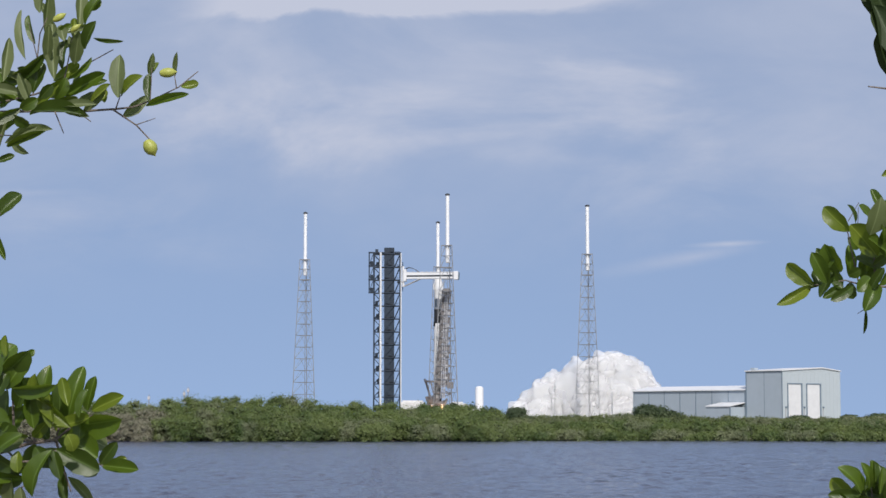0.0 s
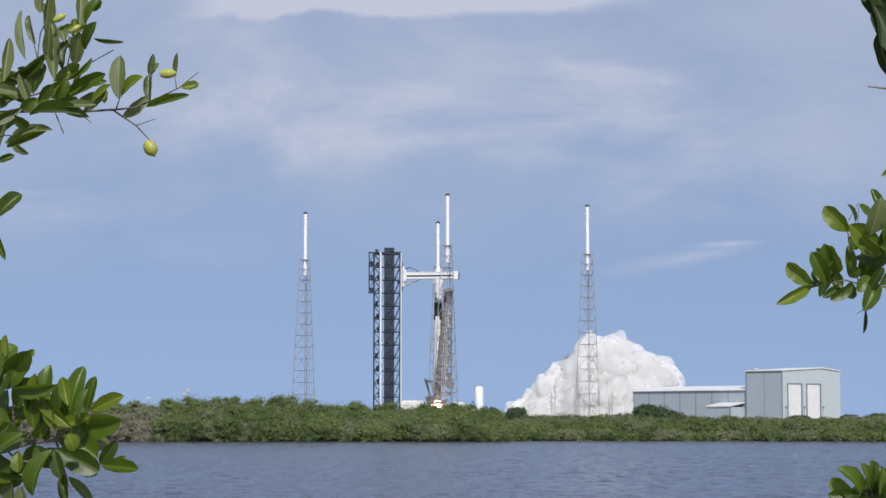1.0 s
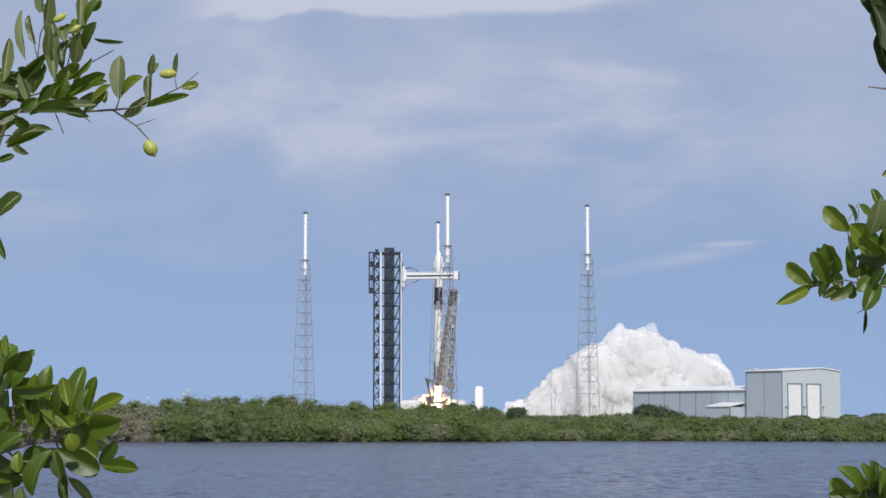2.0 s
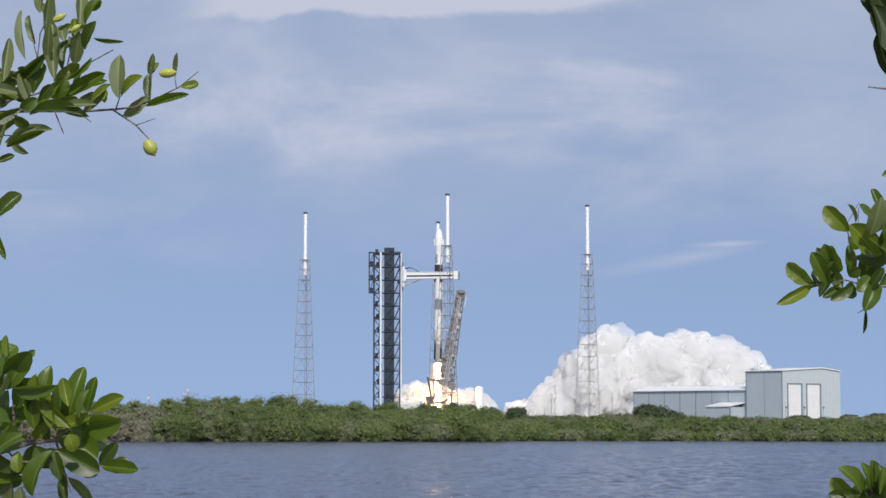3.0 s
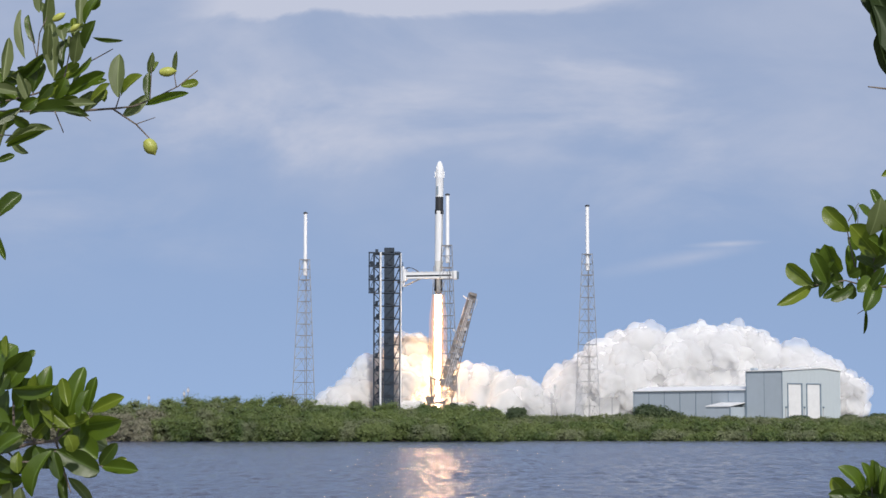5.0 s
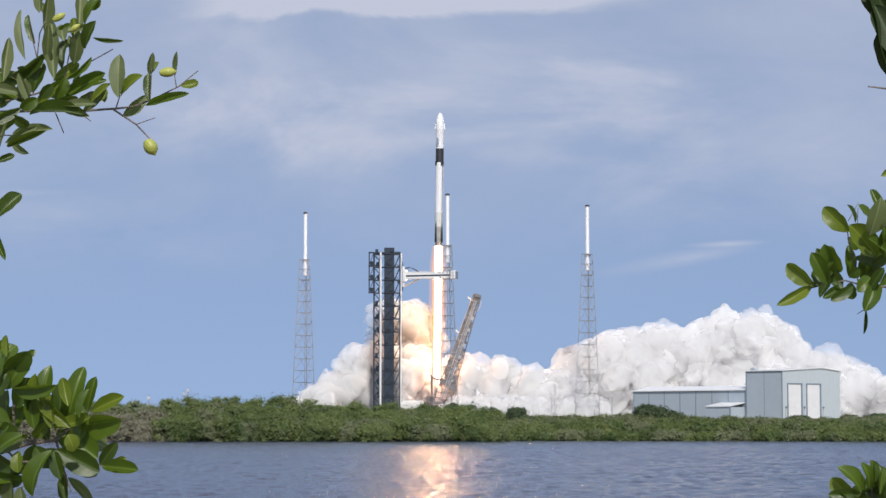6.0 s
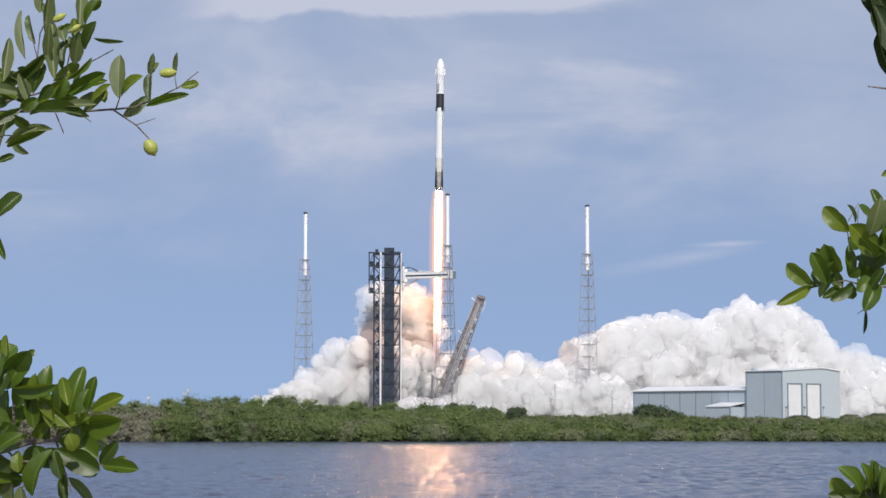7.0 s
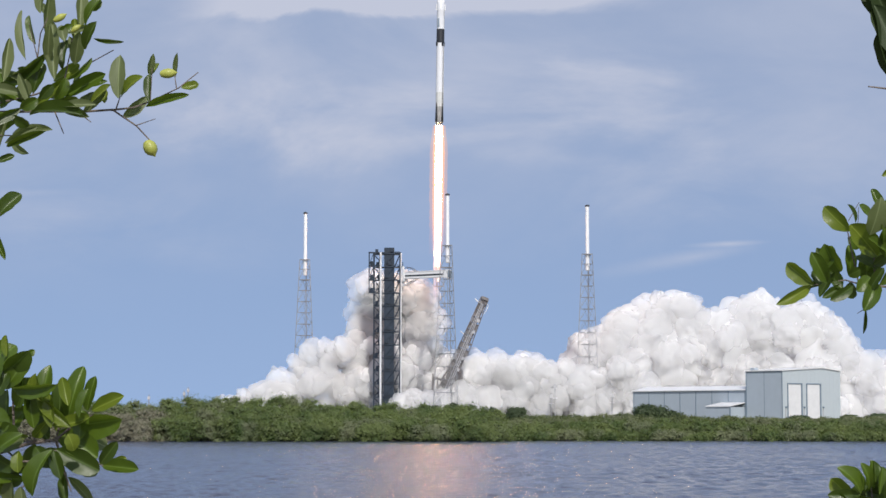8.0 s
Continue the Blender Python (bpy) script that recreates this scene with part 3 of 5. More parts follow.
def build_rocket():
    """Two-stage rocket with a capsule on top; its origin lies at the foot of the engines."""
    t = thing("rocket", -2.6, 1000.0, 9.5, "white two-stage rocket with a black band climbing on its flame", "rocket")
    r = 1.86
    first = part("first_stage", lathe(B(), [(r, 16.5), (r, 40.8)], 32), M_WHITE, t, "white first stage", True)
    part("frosted_tank", lathe(B(), [(r, 9.5), (r, 16.5)], 32), M_FROST, t, "grey soot-stained lower tank", True)
    part("raceway", box(B(), 1.28, 1.5, -1.45, -1.1, 8.0, 40.5, 0.05), M_BLACK, first, "dark cable raceway")
    part("interstage", lathe(B(), [(r + 0.03, 40.8), (r + 0.03, 47.6)], 32), M_BLACK, t, "black interstage band", True)
    for k in range(4):
        a = k * math.tau / 4 + 0.6
        bm = box(B(), -0.6, 0.6, -0.12, 0.12, 39.3, 41.4, 0.05)
        bmesh.ops.transform(bm, matrix=Matrix.Rotation(a, 4, "Z") @ Matrix.Translation((0, -r - 0.2, 0)), verts=bm.verts)
        part("grid_fin", bm, M_BLACK, t, "folded dark grid fin")
    part("second_stage", lathe(B(), [(r, 47.6), (r, 56.6), (r + 0.08, 56.9)], 32), M_WHITE, t, "", True)
    part("stage_marking", box(B(), -1.5, -0.6, -1.9, -1.2, 48.6, 52.6), M_TRIM, t, "dark vertical lettering bars")
    cap = part("capsule", lathe(B(), [(1.92, 56.9), (1.92, 60.4), (1.88, 60.6), (1.66, 62.2), (1.35, 63.4), (1.25, 63.5), (0.95, 64.4), (0.45, 65.0), (0.1, 65.1)], 32), M_WHITE, t, "white blunt capsule", True)
    for sx in (-1, 1):
        part("thruster_pod", box(B(), sx * 1.3 - 0.3, sx * 1.3 + 0.3, -1.4, -0.7, 60.5, 62.2, 0.2), M_WHITE, cap)
        part("trunk_fin", box(B(), sx * 2.05 - 0.25, sx * 2.05 + 0.25, -0.1, 0.1, 57.0, 60.0, 0.04), M_WHITE, cap)
    part("engine_bay", lathe(B(), [(r - 0.1, 1.6), (r + 0.12, 2.0), (r + 0.05, 4.2), (r, 9.5)], 32), M_SOOT, t, "scorched engine bay", True)
    for k in range(4):
        a = k * math.tau / 4 + math.tau / 8
        bm = B()
        lathe(bm, [(0.25, 2.0), (0.75, 2.4), (0.62, 6.0), (0.32, 10.5), (0.1, 11.6)], 8)
        bmesh.ops.transform(bm, matrix=Matrix.Rotation(a, 4, "Z") @ Matrix.Translation((0, -r - 0.12, 0)) @ Matrix.Diagonal((1, 0.55, 1, 1)), verts=bm.verts)
        part("landing_leg", bm, M_BLACK, t, "folded black landing leg", True)
    for k in range(9):
        a = k * math.tau / 8
        q = 0.0 if k == 8 else 1.18
        bm = lathe(B(), [(0.46, 0.0), (0.40, 0.5), (0.24, 1.2), (0.2, 1.8)], 12)
        bmesh.ops.transform(bm, matrix=Matrix.Translation((q * math.cos(a), q * math.sin(a), 0)), verts=bm.verts)
        part("engine_nozzle", bm, M_RUST, t, "", True)
    # exhaust: bright core in a thin sheath; two outer shells add glow round it
    rng = random.Random(9)
    for name, w0, w1, w2, length, m, label in (
            ("flame_core", 1.55, 1.6, 1.25, FLAME, M_FLAME, "white-hot exhaust flame"),
            ("flame_sheath", 1.75, 1.95, 1.65, FLAME * 1.25, M_SHEATH, "thin yellow flame sheath"),
            ("flame_haze", 2.2, 2.9, 2.5, FLAME * 0.95, M_GLOW, "thin orange shell added as glow round the flame"),
            ("flame_haze", 3.0, 4.3, 3.9, FLAME * 0.9, M_HALO, "faint orange shell added as glow round the flame")):
        bm = B()
        rows = []
        for i in range(41):
            f = i / 40
            w = w0 + (w1 - w0) * min(1, f * 5) if f < 0.2 else w1 + (w2 - w1) * (f - 0.2) / 0.8
            rows.append((w * (1 + rng.uniform(-0.05, 0.05) * (0.4 + f)), -length * f + 0.25))
        lathe(bm, rows[::-1], 20)
        part(name, bm, m, t, label, True)
    return t


FLAME = 69.0
M_FLAME = flame_mat("flame_core", (1.0, 0.60, 0.28), (1.0, 0.46, 0.24), 130.0, 1.0, FLAME)
M_SHEATH = flame_mat("flame_sheath", (1.0, 0.62, 0.28), (1.0, 0.62, 0.58), 3.4, 0.36, FLAME * 1.25)
# glow round the flame, added as two faint emitting shells
M_GLOW = flame_mat("flame_glow", (1.0, 0.46, 0.20), (1.0, 0.42, 0.30), 2.0, 0.22, FLAME)
M_HALO = flame_mat("flame_haze", (1.0, 0.46, 0.22), (1.0, 0.42, 0.30), 1.5, 0.11, FLAME)


def fire_mat():
    """Ragged fire: bright cores that thin out in licks."""
    m = bpy.data.materials.new("pad_fire")
    m.use_nodes = True
    n = Nodes(m.node_tree)
    at = n.add("ShaderNodeTexCoord").outputs["Object"]
    lick = n.add("ShaderNodeTexNoise", {"Vector": at, "Scale": 1.2, "Detail": 5.0, "Roughness": 0.6}).outputs[0]
    f = n.ramp(lick, 0.35, 0.68)
    e = n.add("ShaderNodeEmission", {0: n.mix(f, (1.0, 0.48, 0.24, 1), (1.0, 0.74, 0.48, 1)), 1: n.math("ADD", 1.6, n.math("MULTIPLY", f, 3.5))})
    cover = n.math("ADD", 0.06, n.math("MULTIPLY", f, 0.36))
    n.add("ShaderNodeOutputMaterial", {0: n.add("ShaderNodeMixShader", {0: cover, 1: n.add("ShaderNodeBsdfTransparent").outputs[0], 2: e.outputs[0]}).outputs[0]})
    return m


M_FIRE = fire_mat()


def build_strongback():
    """Erector that leans away from the rocket, hinged at its foot."""
    t = thing("strongback", -0.6, 996.0, 12.0, "weathered steel strongback truss leaning away from the rocket", "launch erector")
    top = 54.4
    def wide(z):
        return 1.9 + 2.6 * (1 - min(1.0, z / top)) ** 1.4
    cols = []
    for sx in (-1, 1):
        for sy in (-1.6, 1.6):
            bm = B()
            z = 0.0
            while z < top - 0.1:
                z2 = min(top, z + 54.4 / 8)
                beam(bm, (sx * wide(z), sy, z), (sx * wide(z2), sy, z2), 0.5)
                z = z2
            part("chord", bm, M_RUST, t)
    n = 16
    for i in range(n):
        z, z2 = top * i / n, top * (i + 1) / n
        for sy in (-1.6, 1.6):
            s = 1 if i % 2 else -1
            part("brace", beam(B(), (s * wide(z), sy, z), (-s * wide(z2), sy, z2), 0.32), M_RUST, t)
            part("crossbar", beam(B(), (-wide(z2), sy, z2), (wide(z2), sy, z2), 0.34), M_RUST, t)
        if i > 1:
            part("deck_panel", box(B(), -wide(z) * (0.8 + 0.05 * (i % 3)), wide(z) * (0.55 + 0.1 * (i % 4)), -0.9, 0.9, z + 0.4, z2 - 0.3, 0.05), M_RUST, t)
    for x in (-0.9, 0.1, 0.9):
        part("feed_line", tube(B(), [(x, -1.9, 1), (x, -1.95, 20), (x * 0.8, -1.9, 40), (x * 0.6, -1.9, 51.5)], [0.24, 0.24, 0.22, 0.18]), M_STEEL, t, "grey propellant feed line")
    for z, reach in ((33.5, 3.6), (51.0, 3.2)):
        part("clamp_arm", beam(B(), (-1.2, -1.2, z), (-1.2 - reach, -1.2, z + 1.3), 0.5, 6), M_WHITE, t, "pale clamp arm")
    for y in (-2.4, 2.4):
        part("foot_bracket", box(B(), -9.2, -2.4, y - 0.4, y + 0.4, 8.6, 9.5, 0.1), M_RUST, t)
        part("foot_claw", tube(B(), [(-9.3, y, 10.2), (-8.6, y, 9.2), (-7.6, y, 6.2), (-5.6, y, 0.4)], [0.35, 0.6, 0.5, 0.4]), M_RUST, t, "dark curved claw")
        part("foot_strut", beam(B(), (-6.0, y, 8.8), (-3.6, y, 0.2), 0.6, 6), M_RUST, t)
        part("foot_strut", beam(B(), (-4.4, y, 9.0), (-3.0, y, 16.0), 0.5, 6), M_RUST, t)
        part("foot_beam", box(B(), 2.0, 5.2, y - 0.4, y + 0.4, 6.0, 9.2, 0.1), M_RUST, t)
    part("head_frame", box(B(), -1.6, 1.9, -1.9, 1.9, top - 1.0, top + 0.6, 0.15), M_RUST, t)
    part("umbilical", tube(B(), [(1.8, 0, 52.5), (2.8, 0, 52.0), (3.2, 0, 50.0), (2.6, 0, 47.0)], [0.2, 0.2, 0.16, 0.1]), M_WHITE, t, "pale umbilical hose")
    for z in (10, 16, 22, 28, 36, 42):
        part("junction_box", box(B(), 0.6, 2.0, -2.2, -1.4, z, z + 1.6, 0.08), M_STEEL, t)
    return t


def prism(bm, outline, y0, y1):
    """A wall or roof body: an outline of (x, z) drawn out from y0 to y1."""
    a = [bm.verts.new((x, y0, z)) for x, z in outline]
    b = [bm.verts.new((x, y1, z)) for x, z in outline]
    bm.faces.new(a)
    bm.faces.new(b[::-1])
    k = len(a)
    for i in range(k):
        bm.faces.new((a[i], b[i], b[(i + 1) % k], a[(i + 1) % k]))
    bmesh.ops.recalc_face_normals(bm, faces=bm.faces[:])
    return bm


def build_pad():
    t = thing("launch_mount", -3.0, 1000.0, 2.0, "scorched steel launch mount on a low concrete deck", "launch mount")
    part("deck", box(B(), -17.5, -6.0, -15, 16, -1, 8.9, 0.8), M_CONC, t, "pale concrete deck")
    part("deck", box(B(), 6.0, 13.5, -15, 16, -1, 8.2, 0.8), M_CONC, t, "pale concrete deck")
    part("ramp", prism(B(), [(13.5, -1), (26, -1), (24, 2.0), (13.5, 7.6)], -15, 16), M_CONC, t, "sloping concrete apron")
    part("rear_wall", box(B(), -6.0, 6.0, 9, 16, -1, 7.0, 0.4), M_CONC, t)
    for sx in (-1, 1):
        for sy in (-1, 1):
            part("mount_leg", beam(B(), (sx * 3.8, sy * 3.4, 2.4), (sx * 3.2, sy * 3.0, 9.0), 1.0, 8), M_RUST, t)
    for sy in (-3.4, 3.4):
        part("mount_beam", box(B(), -4.6, 4.6, sy - 0.6, sy + 0.6, 7.2, 8.6, 0.1), M_RUST, t)
    part("hold_down", tube(B(), [(-5.6, -3.6, 10.6), (-4.6, -3.6, 9.8), (-3.4, -3.4, 3.0)], [0.5, 0.7, 0.6]), M_RUST, t)
    part("hold_down", box(B(), -5.4, -1.0, -4.2, -3.2, 8.6, 11.0, 0.15), M_RUST, t)
    part("hold_down", tube(B(), [(5.0, -3.6, 9.8), (4.2, -3.6, 8.6), (3.4, -3.4, 3.0)], [0.5, 0.7, 0.6]), M_RUST, t)
    k = thing("water_tank", 18.0, 1004.0, 2.3, "white upright water tank with a domed top", "tank")
    part("shell", lathe(B(), [(2.0, 0), (2.0, 14.6), (1.75, 15.3), (1.0, 15.7), (0.2, 15.8)], 28), M_WHITE, k, "", True)
    part("base_ring", lathe(B(), [(2.15, 0), (2.15, 0.6), (1.96, 0.62)], 28), M_STEEL, k)
    for x, y, hh in ((-125.7, 1000, 15.3), (-127.6, 1000, 13.6), (53.0, 960, 16.2), (51.3, 960, 12.0), (80.0, 960, 12.5), (-145.0, 1000, 11.5)):
        p = thing("instrument_mast", x, y, 2.3, "thin grey instrument mast with a small box", "mast", "instrument masts")
        part("pole", beam(B(), (0, 0, 0), (0, 0, hh), 0.4, 8), M_LATTICE, p)
        part("cabinet", box(B(), -0.6, 0.6, -0.5, 0.5, hh - 2.4, hh - 0.8, 0.1), M_STEEL, p)
        part("crossarm", box(B(), -1.1, 1.1, -0.12, 0.12, hh * 0.6, hh * 0.55 + 0.3), M_STEEL, p)


build_pad()


def build_hangar():
    """Hangar turned towards the water; local x runs along its gable front, y along its side."""
    t = thing("hangar", 126.6, 757.0, 2.2, "pale metal hangar with two tall white doors and a low roof", "hangar", rz=42.0)
    w, d, eave, ridge = 35.2, 17.0, 17.9, 19.2
    part("front_wall", prism(B(), [(0, 0), (w, 0), (w, eave + 0.3), (w * 0.68, ridge), (0, eave)], 0, 0.3), M_FACADE, t, "pale gable wall")
    part("side_wall", box(B(), -0.02, 0.28, 0.3, d, 0, eave), M_PANEL, t, "blue-grey side wall")
    part("rear_wall", prism(B(), [(0, 0), (w, 0), (w, eave), (w * 0.68, ridge), (0, eave)], d, d + 0.3), M_PANEL, t)
    part("far_wall", box(B(), w - 0.3, w, 0.3, d, 0, eave), M_PANEL, t)
    part("roof", prism(B(), [(-0.5, eave + 0.02), (w * 0.68, ridge + 0.02), (w + 0.5, eave + 0.3), (w + 0.5, eave + 0.6), (w * 0.68, ridge + 0.42), (-0.5, eave + 0.4)], -0.4, d + 0.6), M_ROOF, t, "white metal roof")
    part("corner_trim", box(B(), -0.12, 0.12, -0.12, 0.14, 0, eave), M_TRIM, t)
    part("corner_trim", box(B(), w - 0.12, w + 0.12, -0.12, 0.14, 0, eave), M_FACADE, t)
    part("corner_trim", box(B(), -0.16, 0.1, d - 0.1, d + 0.35, 0, eave + 0.2), M_TRIM, t)
    part("eave_trim", box(B(), -0.2, 0.0, 0.1, d, eave - 0.35, eave), M_TRIM, t)
    part("side_seam", box(B(), -0.1, -0.02, d * 0.5 - 0.07, d * 0.5 + 0.07, 0, eave - 0.35), M_TRIM, t)
    for i in range(15):
        part("siding_rib", box(B(), 0.6 + i * 2.35, 0.72 + i * 2.35, -0.05, 0.0, 0.0, 17.6), M_FACADE, t)
    for x0 in (3.3, 14.7):
        dr = part("door", box(B(), x0, x0 + 7.7, -0.14, 0.0, 0.1, 13.0), M_ROOF, t, "tall white roll-up door")
        part("door_frame", box(B(), x0 - 0.35, x0, -0.35, 0.0, 0, 13.4), M_TRIM, dr)
        part("door_frame", box(B(), x0 + 7.7, x0 + 8.5, -0.35, 0.0, 0, 13.4), M_TRIM, dr)
        part("door_frame", box(B(), x0, x0 + 7.7, -0.35, 0.0, 13.0, 13.4), M_TRIM, dr)
        for i in range(10):
            part("door_slat", box(B(), x0 + 0.05, x0 + 7.65, -0.19, -0.14, 0.3 + i * 1.27, 1.42 + i * 1.27), M_ROOF, dr)
    for x0 in (1.6, 12.6, 24.2):
        part("wall_lamp", box(B(), x0, x0 + 0.4, -0.7, 0.0, 4.0, 4.7, 0.05), M_TRIM, t)
        part("downpipe", box(B(), x0 + 0.1, x0 + 0.3, -0.25, -0.05, 0.0, 4.0), M_STEEL, t)
    part("roof_vent", box(B(), 1.0, 3.4, d - 3.0, d - 1.0, eave + 0.5, eave + 1.4, 0.1), M_PANEL, t)
    a = thing("low_annex", 126.6, 757.0, 2.2, "long low blue-grey metal annex behind the hangar", "building", rz=42.0)
    y0, y1, hh = d + 0.6, d + 58.5, 10.8
    part("side_wall", box(B(), 0.2, 0.5, y0, y1, 0, hh), M_PANEL, a)
    part("end_wall", box(B(), 0.5, 18.0, y1 - 0.3, y1, 0, hh), M_PANEL, a)
    part("far_wall", box(B(), 17.7, 18.0, y0, y1 - 0.3, 0, hh), M_PANEL, a)
    part("roof", prism(B(), [(-0.4, hh), (9.0, hh + 1.6), (18.4, hh), (18.4, hh + 0.3), (9.0, hh + 2.0), (-0.4, hh + 0.35)], y0, y1 + 0.3), M_ROOF, a, "white metal roof")
    for i in range(8):
        y = y0 + 0.4 + (y1 - y0 - 0.8) * i / 7
        part("wall_seam", box(B(), 0.06, 0.2, y - 0.11, y + 0.11, 0, hh - 0.25), M_TRIM, a)
    part("eave_trim", box(B(), 0.0, 0.2, y0, y1, hh - 0.25, hh), M_TRIM, a)
    s = thing("lean_to", 126.6, 757.0, 2.2, "small lean-to with a sloping white roof", "shed", rz=42.0)
    part("roof", prism(B(), [(-9.0, 4.6), (0.0, 6.0), (0.0, 6.3), (-9.0, 4.9)], d + 1.0, d + 13.0), M_ROOF, s)
    part("wall", box(B(), -8.6, -8.3, d + 1.2, d + 12.8, 0, 4.5), M_PANEL, s)
    part("wall", box(B(), -8.3, 0.1, d + 1.2, d + 1.5, 0, 4.5), M_PANEL, s)
    part("corner_post", box(B(), -8.75, -8.25, d + 0.9, d + 1.2, 0, 4.55), M_TRIM, s)


build_hangar()
ARM = build_arm()
ROCKET = build_rocket()
ROCKET.scale = (1.05, 1.05, 1.028)
STRONGBACK = build_strongback()


# ---- shrubs beside the camera ----
M_LEAF = {
    "g": leaf_mat("green_leaf", (0.047, 0.083, 0.008), (0.083, 0.131, 0.0135), 0.28, 0.32, True, True),
    "d": leaf_mat("dark_green_leaf", (0.028, 0.050, 0.007), (0.050, 0.082, 0.011), 0.22, 0.34, True, True),
    "p": leaf_mat("grey_green_leaf", (0.108, 0.135, 0.056), (0.162, 0.19, 0.083), 0.28, 0.5, True, True),
    # k: green darkened to stand in for shade on the hanging leaves
    "k": leaf_mat("shade_toned_leaf", (0.016, 0.028, 0.007), (0.030, 0.050, 0.012), 0.08, 0.6, True, True),
    "y": leaf_mat("yellow_green_leaf", (0.098, 0.142, 0.0135), (0.162, 0.202, 0.024), 0.32, 0.34, True, True),
}
M_FRUIT = mat("green_fruit", (0.34, 0.36, 0.07), 0.45, var=0.18, scale=20.0, bump=0.1)
SWAYING = []


def leaf_mesh(name, seed, blunt):
    """One leaf of length one along z: a cupped blade with a sunk midrib, widest past its middle."""
    rng = random.Random(seed)
    rows, cols = 18, 8
    bm = B()
    grid = []
    bend, cup, wave = rng.uniform(-0.10, 0.16), rng.uniform(0.15, 0.42), rng.uniform(0, 6)
    for i in range(rows + 1):
        f = i / rows
        g = f ** (1.0 if blunt < 1 else 1.22)
        w = 0.5 * max(0.02, 1 - abs(2 * g - 1) ** (2.1 if blunt < 1 else 2.5)) ** (0.8 if blunt < 1 else 0.62)
        line = []
        for j in range(cols + 1):
            s = j / cols * 2 - 1
            y = -bend * 4 * f * (1 - f) + cup * abs(s) ** 1.3 * w * -1.0 + 0.012 * math.sin(f * 9 + wave + s * 2) * abs(s)
            line.append(bm.verts.new((s * w * (1 + 0.04 * math.sin(f * 17 + wave)), y, f)))
        grid.append(line)
    for i in range(rows):
        for j in range(cols):
            bm.faces.new((grid[i][j], grid[i][j + 1], grid[i + 1][j + 1], grid[i + 1][j]))
    me = bpy.data.meshes.new(name)
    bm.to_mesh(me)
    bm.free()
    me.polygons.foreach_set("use_smooth", [True] * len(me.polygons))
    return me


LEAF_MESHES = {}
for key, m in M_LEAF.items():
    LEAF_MESHES[key] = []
    for k in range(4):
        LEAF_MESHES[key].append(leaf_mesh("leaf", k + 10 * ord(key), 0.95 if key == "p" else 1.25))
        LEAF_MESHES[key][-1].materials.append(m)


def stem(points, r0, r1):
    k = len(points) - 1
    return tube(B(), points, [(r0 + (r1 - r0) * i / k) / 1000 for i in range(k + 1)], 7)


def branch(shrub, at, label, points, r0, r1):
    """The main stem of a branch, from its first radius to its last, in millimetres."""
    ob = part("branch", stem(points, r0, r1), M_BARK, shrub, label, True)
    ob.location = at
    return ob


def twig(parent, points, r0, r1):
    return part("twig", stem(points, r0, r1), M_BARK, parent, "", True)


def leaf(parent, a, b, width, roll, key):
    """A leaf from its stalk a to its tip b."""
    a, b = Vector(a), Vector(b)
    d = b - a
    meshes = LEAF_MESHES[key]
    ob = new("leaf", meshes[int(abs(a.x + a.z) * 1000) % len(meshes)])
    ob.parent = parent
    z = d.normalized()
    x = z.cross(Vector((0, 1, 0)))
    x = -x.normalized()
    y = z.cross(x)
    turn = Matrix((x, y, z)).transposed().to_4x4() @ Matrix.Rotation(radians(roll), 4, "Z")
    ob.matrix_basis = Matrix.Translation(a) @ turn @ Matrix.Diagonal((width, d.length, d.length, 1))
    return ob


def fruit(parent, at, length, width, turn):
    bm = lathe(B(), [(0.06, -0.5), (0.28, -0.44), (0.45, -0.22), (0.5, 0.05), (0.40, 0.30), (0.2, 0.45), (0.07, 0.54), (0.03, 0.60)], 14)
    bmesh.ops.transform(bm, matrix=Matrix.Translation(at) @ Matrix.Rotation(radians(90 + turn), 4, "Y") @ Matrix.Diagonal((width, width, length, 1)), verts=bm.verts)
    return part("fruit", bm, M_FRUIT, parent, "yellow-green fruit", True)


def shrub(x, y, side, label):
    t = thing("shrub", x, y, 0, label, "shrub", "shrubs on the near bank")
    g = ground_height(x, y)
    part("trunk", tube(B(), [(0, 0, g - 0.3), (0.03 * side, 0.02, g + 0.5), (0.0, 0, g + 1.1), (0.05 * side, 0, 3.35), (0.02, 0.02, 3.75)], [0.05, 0.042, 0.034, 0.024, 0.012], 10), M_BARK, t, "", True)
    return t


def limb(parent, a, b):
    """The hidden length of a branch back to the trunk."""
    a, b = Vector(a), Vector(b)
    part("limb", tube(B(), [a, (a + b) / 2 + Vector((0, 0, -0.03)), b], [0.014, 0.009, 0.0045], 8), M_BARK, parent, "", True)


SHRUB_LEFT = shrub(-0.95, 2.5, 1, "coastal shrub with olive-green leaves and small fruit")
SHRUB_RIGHT = shrub(0.95, 2.4, -1, "coastal shrub with rounded glossy green leaves")
limb(SHRUB_LEFT, (0, 0, 3.27), (0.332, 0.100, 3.393))
b = branch(SHRUB_LEFT, (0.332, 0.100, 3.393), "olive-green leafy branch with small yellow-green fruit", [(0.000, 0.000, 0.000), (0.036, 0.003, 0.001), (0.087, 0.005, 0.003), (0.153, 0.006, 0.003), (0.189, 0.009, 0.006)], 2.29, 1.42)
twig(b, [(0.187, 0.000, 0.004), (0.215, 0.005, 0.008), (0.240, 0.008, 0.018), (0.276, -0.009, 0.032), (0.300, -0.001, 0.054)], 1.42, 0.65)
